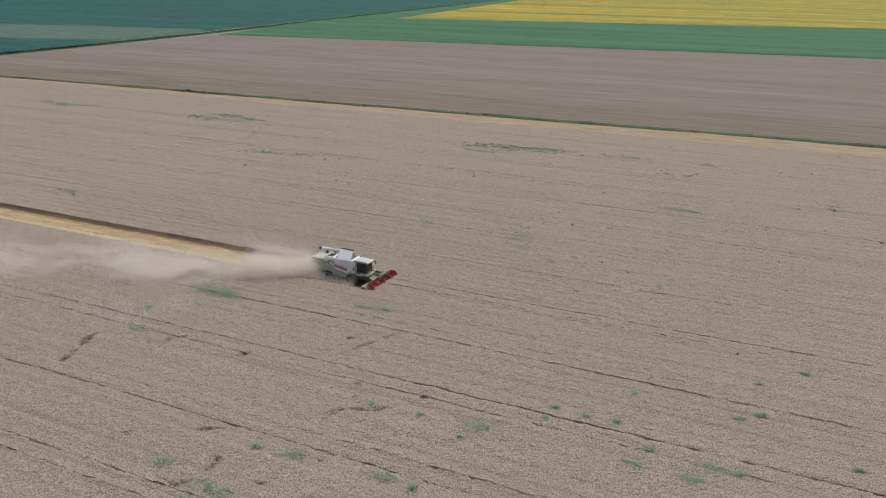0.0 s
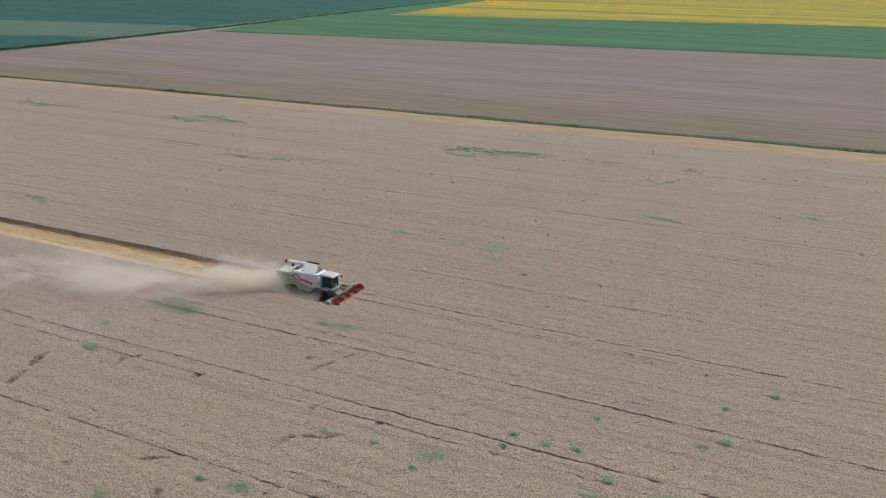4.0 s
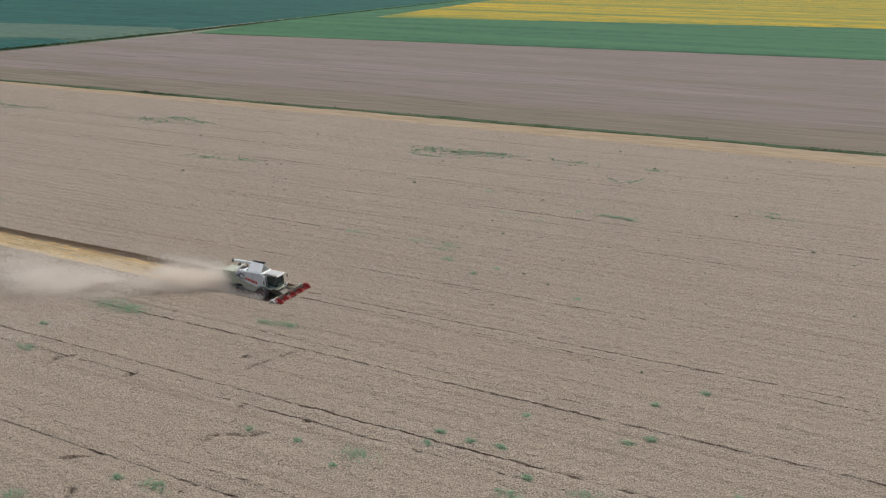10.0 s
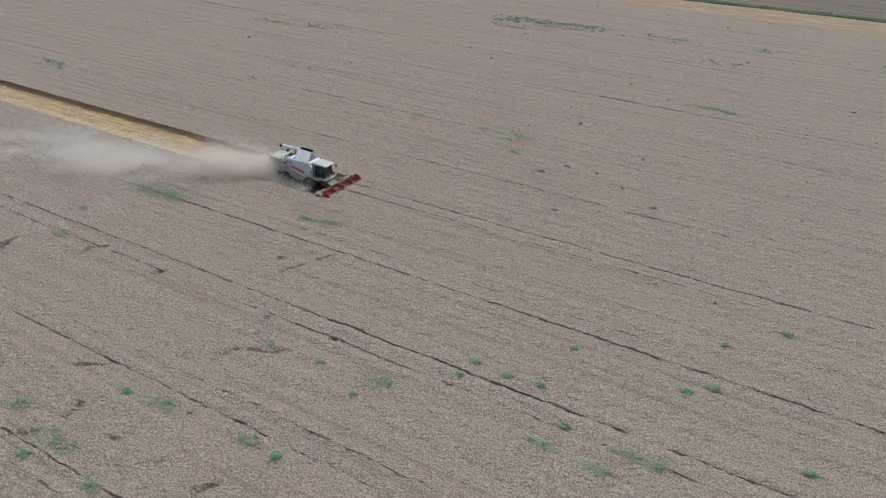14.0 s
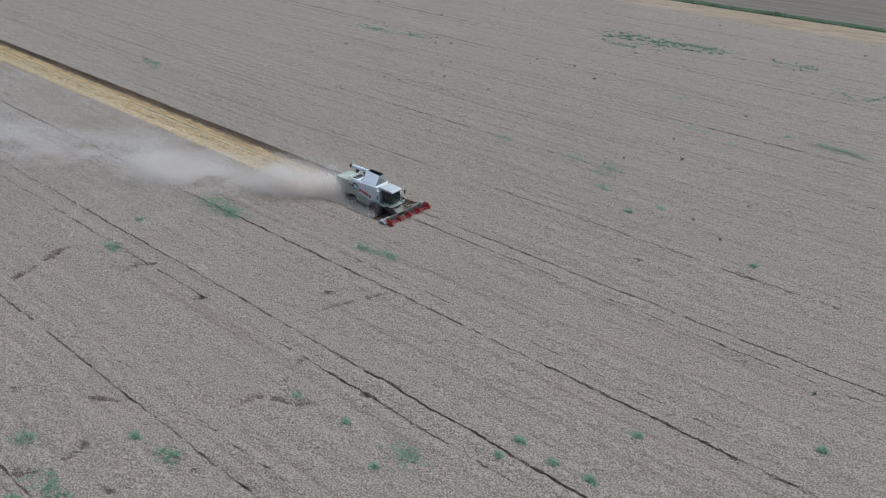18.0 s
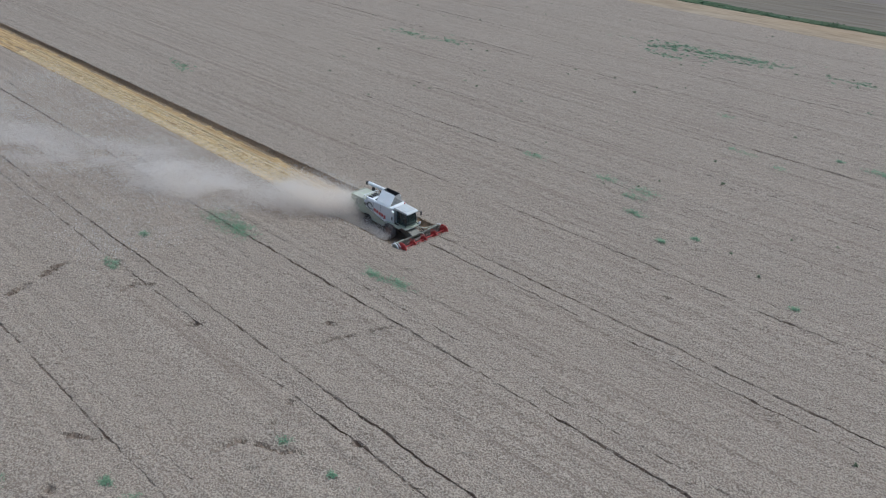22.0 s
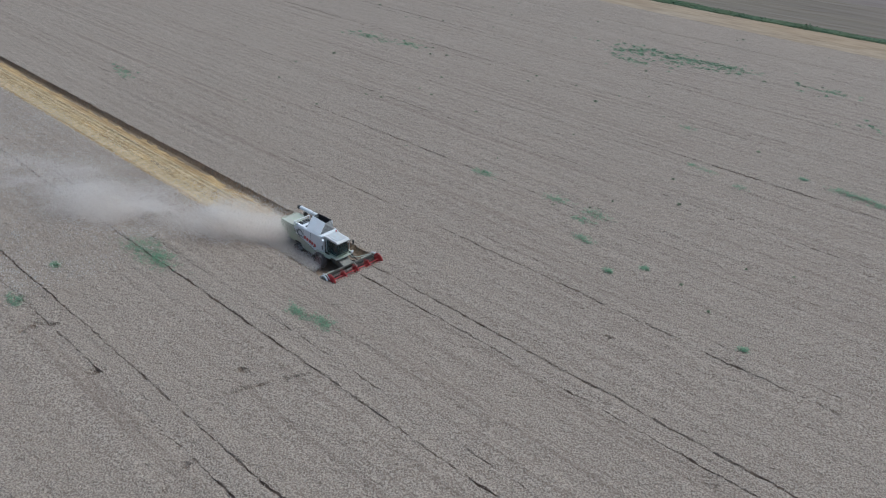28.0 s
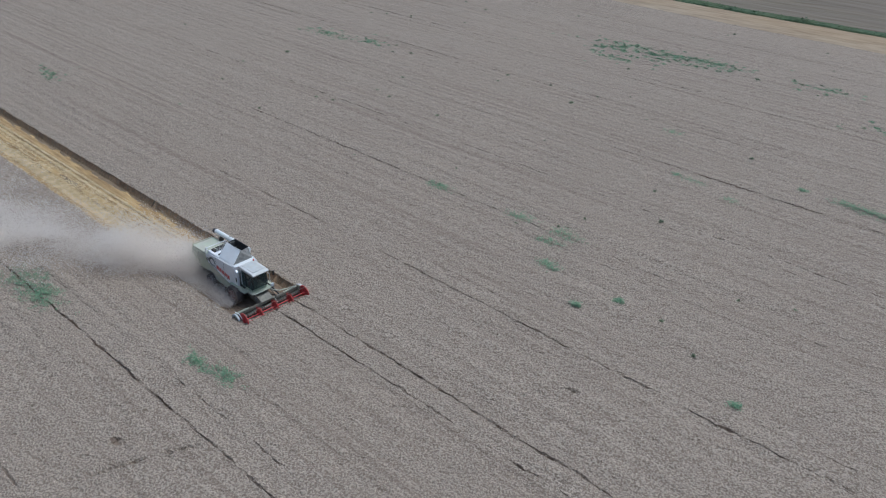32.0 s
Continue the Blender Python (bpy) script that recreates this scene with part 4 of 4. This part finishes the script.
for s in (-1, 1):
    V, Q = [], []
    N = 150
    for i in range(N):
        a, y = i / 12 * 2 * math.pi * s, s * (0.55 + (HW - 0.7) * i / (N - 1))
        for r in (0.16, 0.31):
            V.append((3.62 + r * math.cos(a), y, 0.58 + r * math.sin(a)))
    Q = [(2 * i, 2 * i + 1, 2 * i + 3, 2 * i + 2) for i in range(N - 1)]
    o = new("auger_flight", mesh_from("auger_flight", V, Q, [M_FEED]))
    o.parent = combine
    part("header_end", prism([(3.05, 0.15), (4.5, 0.12), (5.05, 0.32), (4.7, 0.55), (4.1, 0.78), (3.8, 1.12), (3.3, 1.2), (3.05, 1.1)], *sorted((s * HW, s * (HW + 0.06))), 0.02), M_LIME, combine, "pale green header end plate")
    part("end_guard", bent([(3.5 + 0.58 * math.cos(a), s * (HW + 0.17), 0.62 + 0.6 * math.sin(a)) for a in np.linspace(-0.5, 2.9, 14)], 0.085, 8), M_WHITE, combine, "white rounded drive guard at the header end")
    part("end_guard_plate", prism([(3.45 + 0.42 * math.cos(a), 0.60 + 0.46 * math.sin(a)) for a in np.linspace(0, 2 * math.pi, 16, endpoint=False)], *sorted((s * (HW + 0.07), s * (HW + 0.13))), 0.01), M_LIME, combine)
    part("crop_divider", rod((4.6, s * (HW + 0.03), 0.35), (5.7, s * (HW + 0.05), 0.25), 0.09, 10, 0.02), M_WHITE, combine, "pale pointed crop divider")
    part("divider_rod", bent([(4.3, s * (HW + 0.03), 0.8), (5.0, s * (HW + 0.05), 0.7), (5.7, s * (HW + 0.05), 0.28)], 0.025, 6), M_WHITE, combine)
    part("reel_arm", bent([(3.15, s * (HW - 0.04), 1.25), (3.75, s * (HW - 0.04), 1.38), (4.28, s * (HW - 0.04), 0.98)], 0.05, 8), M_WHITE, combine, "pale reel arm")
    part("reel_cylinder", rod((3.2, s * (HW - 0.16), 0.85), (3.85, s * (HW - 0.12), 1.3), 0.035, 8), M_DKSTEEL, combine)
part("reel_arm", bent([(3.15, 0.45, 1.25), (3.75, 0.45, 1.40), (4.25, 0.45, 1.05)], 0.045, 8), M_LIME, combine)
reel = new("reel")
reel.parent = combine
reel.location = (4.46, 0, 0.88)
reel["label"] = "wide red reel with five discs and tine bars"
part("reel_tube", rod((0, -HW + 0.1, 0), (0, HW - 0.1, 0), 0.065, 14), M_RED, reel, "slender red central reel tube")
RR = 0.72
for y in np.linspace(-HW + 0.12, HW - 0.12, 5):
    endy = abs(y) > 3
    bm = bmesh.new()
    for k in range(6):
        a = k * math.pi / 3 + 0.3
        p, q = (0.09 * math.cos(a), y, 0.09 * math.sin(a)), (RR * math.cos(a), y, RR * math.sin(a))
        rod(p, q, 0.06 if endy else 0.03, 6, bm=bm)
        b = a + math.pi / 3
        rod((RR * 0.98 * math.cos(a), y, RR * 0.98 * math.sin(a)), (RR * 0.98 * math.cos(b), y, RR * 0.98 * math.sin(b)), 0.05 if endy else 0.018, 6, bm=bm)
    part("reel_star", bm, M_RED, reel)
    disc = lathe([(0.1, y - 0.02), (RR * (1.06 if endy else 0.72), y - 0.03), (RR * (1.06 if endy else 0.72), y + 0.03), (0.1, y + 0.02)], 24)
    part("reel_disc", disc, M_RED, reel, "red reel end disc" if endy else "")
TINE = None
for k in range(6):
    a = k * math.pi / 3 + 0.3
    c, s_ = RR * math.cos(a), RR * math.sin(a)
    bar = part("tine_bar", rod((c, -HW + 0.12, s_), (c, HW - 0.12, s_), 0.016, 8), (M_RED, M_FEED, M_FEED)[k % 3], reel)
    for i, y in enumerate(np.arange(-HW + 0.25, HW - 0.2, 0.3)):
        if TINE is None:
            TINE = part("tine", rod((0, 0, 0), (-0.04, 0, -0.24), 0.012, 4), M_DKSTEEL, bar)
            TINE.location = (c, y, s_)
        else:
            again(TINE, Matrix.Translation((c, y, s_)), bar)


# ---- the dust behind the machine: chaff flecks hanging in the air ----
def dust(seed):
    rng = np.random.default_rng(seed)
    k = 2100000
    u = rng.random(k) ** 2.5                        # 0 at the machine, 1 at the far end
    back = 74.0 * u
    wind = vnoise(back, back * 0, 13, 51) - 0.5
    x = -7.2 - back + rng.normal(0, 0.8, k)
    lane = -0.8 - 0.36 * back - 4.4 * (1 - np.exp(-back / 9)) + 5.0 * wind * u ** 0.5
    spread = 1.45 + 5.2 * u ** 0.62
    y = lane + rng.normal(0, 1, k) * spread * 0.72
    rise = 1.75 + 1.5 * u ** 0.5 + 4.0 * np.clip(vnoise(back, back * 0, 6.5, 57) - 0.5, 0, 1) * np.minimum(1, back / 8)
    z = 0.2 + np.abs(rng.normal(0, 1, k)) * rise * 0.75
    # a wide thin haze, and dust beaten up low beside the wheels
    haze = rng.random(k) < 0.13
    x[haze] = -14 - 80 * rng.random(haze.sum())
    y[haze] = -4.0 - 30 * rng.random(haze.sum()) ** 1.2
    low = rng.random(k) < 0.026
    x[low] = rng.uniform(-10, 0.8, low.sum())
    y[low] = -1.5 - np.abs(rng.normal(0, 1.1, low.sum()))
    z[low] = 0.1 + np.abs(rng.normal(0, 0.7, low.sum()))
    # billows: thin the cloud out between lumps
    lump = 0.45 * vnoise(x + z * 1.7, y * 0.8 + z * 1.3, 7.5, 52) + 0.40 * vnoise(x - z, y + z * 2.1, 3.0, 53) + 0.15 * vnoise(x + z, y - z, 1.2, 54)
    keep = rng.random(k) < np.clip((lump - 0.33) * 3.4, 0.06 + 0.45 * np.exp(-back / 12), 1.0) * (0.95 - 0.45 * u)
    keep &= ~((x > -8.4) & (np.abs(y) < 1.6) & (z > 0.9))
    c = np.stack([x, y, z], 1)[keep]
    size = (0.024 + 0.022 * rng.random(len(c)))[:, None, None]
    V = c[:, None, :] + rng.normal(0, 1, (len(c), 3, 3)) * size
    V[:, :, 2] = np.maximum(V[:, :, 2], 0.02)
    return tagged(new("dust_cloud", mesh_from("dust_cloud", V.reshape(-1, 3), np.arange(3 * len(c)).reshape(-1, 3), [M_DUST])),
                  "pale beige dust and chaff drifting behind the combine", "dust", kind="stuff")


dust(7)


# ---- weeds in the crop ----
def tuft(rng, cx, cy, wide, high, leafy=1.0):
    """One bushy weed: stems up from the soil and a rounded ragged head of small leaves over the crop."""
    V = []
    for i in range(5):
        dx, dy = rng.normal(0, 0.16 * wide, 2)
        V += [(cx + dx * 0.5 - 0.014, cy + dy * 0.5, 0), (cx + dx * 0.5 + 0.014, cy + dy * 0.5, 0), (cx + dx, cy + dy, high * 0.92)]
    n = int(48 * (0.5 + wide) * leafy)
    p = rng.normal(0, 1, (n, 3)) * np.array([0.30 * wide, 0.24 * wide, 0.09])
    p[:, 2] = high - 0.16 - np.abs(p[:, 2]) - 0.5 * np.hypot(p[:, 0], p[:, 1]) * (high - 0.8)
    p += np.array([cx, cy, 0])
    leaf = p[:, None, :] + rng.normal(0, 1, (n, 3, 3)) * np.array([0.11, 0.11, 0.04]) * leafy
    return V + [tuple(v) for v in leaf.reshape(-1, 3)]


def weed_mesh(seed):
    V = tuft(np.random.default_rng(seed), 0, 0, 0.7, 1.2, 1.5)
    return mesh_from("weed", V, np.arange(len(V)).reshape(-1, 3), [M_WEEDRY])


DRY = [weed_mesh(80 + i) for i in range(5)]
rng_w = random.Random(4)


def dark_weed(x, y, size):
    ob = new("dark_weed", rng_w.choice(DRY))
    ob.matrix_world = Matrix.LocRotScale((x, y, 0), Euler((0, 0, rng_w.uniform(0, 6.28))), (size, size, 0.92 + 0.14 * size))
    tagged(ob, "dark olive weed standing above the wheat", "weed", "dark weeds in the wheat")


def far_patch(x, y, wide):
    """A drawn-out colony of bushy weeds with stray ones round it."""
    rng = np.random.default_rng(int(abs(x) * 13 + abs(y)))
    V = []
    for i in range(int(14 + 15 * wide)):
        k = 1.0 if rng.random() < 0.7 else 2.0
        V += tuft(rng, rng.normal(0, 0.62 * wide * k), rng.normal(0, 0.30 * wide * k), rng.uniform(0.7, 1.5), rng.uniform(0.95, 1.18))
    ob = new("weed_patch", mesh_from("weed_patch", V, np.arange(len(V)).reshape(-1, 3), [M_WEED]))
    ob.location = (x, y, 0)
    tagged(ob, "drawn-out colony of bushy green weeds in the wheat", "weeds", kind="stuff")


def patch(x, y, wide, lush=1.0):
    """A loose patch of sparse weeds, long with the rows: stems up from the soil, small leaves over the crop."""
    rng = np.random.default_rng(int(abs(x) * 31 + abs(y) * 7 + wide * 10))
    plants = int((11 + 15 * wide ** 1.5) * lush)
    sx, sy = (0.24, 0.18) if wide <= 1.3 else (0.52, 0.26)
    V = []
    for i in range(plants):
        bx, by = rng.normal(0, sx * wide), rng.normal(0, sy * wide)
        near = math.exp(-(bx / wide) ** 2 - (by / wide) ** 2 * 3)
        h = 0.88 + (0.06 + 0.20 * near) * rng.random()
        lean = rng.normal(0, 0.07, 2)
        V += [(bx - 0.012, by, 0), (bx + 0.012, by, 0), (bx + lean[0], by + lean[1], h)]
        for j in range(12):
            f = 0.84 + 0.20 * rng.random()
            px, py, pz = bx + lean[0] * f + rng.normal(0, 0.16), by + lean[1] * f + rng.normal(0, 0.14), h * f
            d, ln, w = rng.random() * 6.283, (0.10 + 0.12 * rng.random()) * lush, 0.03 * lush
            V += [(px - w * math.sin(d), py + w * math.cos(d), pz), (px + w * math.sin(d), py - w * math.cos(d), pz + 0.02), (px + ln * math.cos(d), py + ln * math.sin(d), pz + rng.normal(0, 0.03))]
    ob = new("weed_patch", mesh_from("weed_patch", V, np.arange(len(V)).reshape(-1, 3), [M_WEED]))
    ob.location = (x, y, 0)
    if wide <= 1.3:
        tagged(ob, "small leafy green weed clump in the wheat", "weed", "green weeds in the wheat")
    else:
        tagged(ob, "loose spreading patch of green weeds in the wheat", "weeds", kind="stuff")


FAR_PATCHES = [(-188, 106, 7), (-198, 108, 5), (-177, 108, 4), (-131, 108, 4), (-121, 108, 6), (-120, 114, 5), (-108, 112, 4), (-76, 71, 3), (-70, 71, 4), (-62, 73, 3), (-26, 107, 4), (-24, 110, 5), (-17, 109, 4),
               (-10, 110, 4), (-4, 111, 5), (-22, 101, 4), (18, 111, 4), (32, 96, 4), (68, 81, 3), (-83, 17, 3), (37, 112, 2)]
MID_PATCHES = [(15.8, 32.7, 2.4), (15.5, 30.2, 2), (9.2, 32.8, 2), (18.7, 25.9, 1.6), (-3.9, 32.1, 2), (18.9, 57.6, 1.6), (39.4, 65.1, 2.6), (36.2, 65.1, 2), (41.6, 64.6, 2), (16.3, 58.0, 1.2), (7.7, 72.2, 1.5),
               (30.6, 65.5, 1.2), (25.3, 55.6, 1.5), (25.4, 21.4, 1.0), (-16.8, -14.9, 4), (-13.2, -15.0, 3), (6.7, -10.3, 1.5), (10.2, -9.7, 2), (-20.3, -24.3, 1.2), (-16.1, -30.6, 1.4), (28.0, 25.0, 1.2), (44.0, 18.0, 1.0)]
NEAR_PATCHES = [(16.7, -47.0, 1.2), (20.8, -46.5, 1.6), (10.3, -53.3, 1.6), (17.1, -54.7, 2.6), (16.2, -57.2, 1.2), (30.8, -45.9, 1.4), (34.0, -46.2, 1.2), (24.0, -56.4, 1.4), (32.0, -54.0, 1.6), (27.4, -58.1, 1.2),
                (24.8, -60.8, 1.0), (20.8, -64.5, 1.8), (36.5, -54.8, 1.4), (22.6, -34.2, 0.9), (28.7, -33.9, 0.9), (35.1, -33.5, 2.4), (60.1, -39.0, 1.8), (34.3, -36.2, 1.0)]
EAST_PATCHES = [(41.4, -25.6, 1.0), (41.0, -28.3, 1.0), (44.9, -26.0, 1.0), (48.4, -25.7, 1.3), (48.5, -18.3, 0.9), (60.1, -19.0, 1.1), (62.1, -17.2, 1.3), (51.8, -32.9, 1.6), (58.7, -30.1, 1.8), (61.2, -30.0, 1.4),
                (57.2, -33.0, 1.6), (61.1, -9.5, 1.0), (52.6, -29.6, 1.2), (72.0, -24.0, 1.2), (66.0, -4.0, 1.0)]
DARK_SPOTS = [(-56, 75), (-50, 73), (-53, 71), (-40, 61), (-38, 53), (-34, 52), (-22, 51), (-27, 72), (-28, 76), (-19, 77), (-11, 72), (-6, 38), (-19, 31), (-42, 43), (-39, 44), (-67, 56), (-67, 46), (-73, 115), (-59, 99),
              (-43, 97), (-77, 92), (-94, 108), (-97, 101), (-107, 119), (-95, 123), (-125, 122), (-94, 94), (-110, 103), (-80, 90), (2, 74), (-15, 96), (21, 71), (25, 58), (17, 51), (22, 44), (15, 38), (13, 124), (12, 111)]
EAST_SPOTS = [(37, 114), (45, 105), (55, 112), (78, 113), (80, 111), (62, 114), (32, 142), (-13, 136), (-9, 116), (5, 108), (15, 113), (25, 95), (28, 96), (24, 131), (68, 140), (60, 39), (38, 22), (33, 25), (14, 34), (76, 59),
              (61, 77), (56, 60), (10, 31), (58, -2)]
for x, y, wide in FAR_PATCHES:
    far_patch(x, y, wide)
for x, y, wide in MID_PATCHES:
    patch(x, y, wide, 1.1)
for x, y, wide in NEAR_PATCHES + EAST_PATCHES:
    patch(x, y, wide)
for x, y in DARK_SPOTS + EAST_SPOTS:
    dark_weed(x, y, rng_w.uniform(0.4, 0.8) * (0.6 if y < 40 else 1.0))
for i in range(40):
    dark_weed(rng_w.uniform(-150, 90), rng_w.uniform(15, 142), rng_w.uniform(0.25, 0.5))
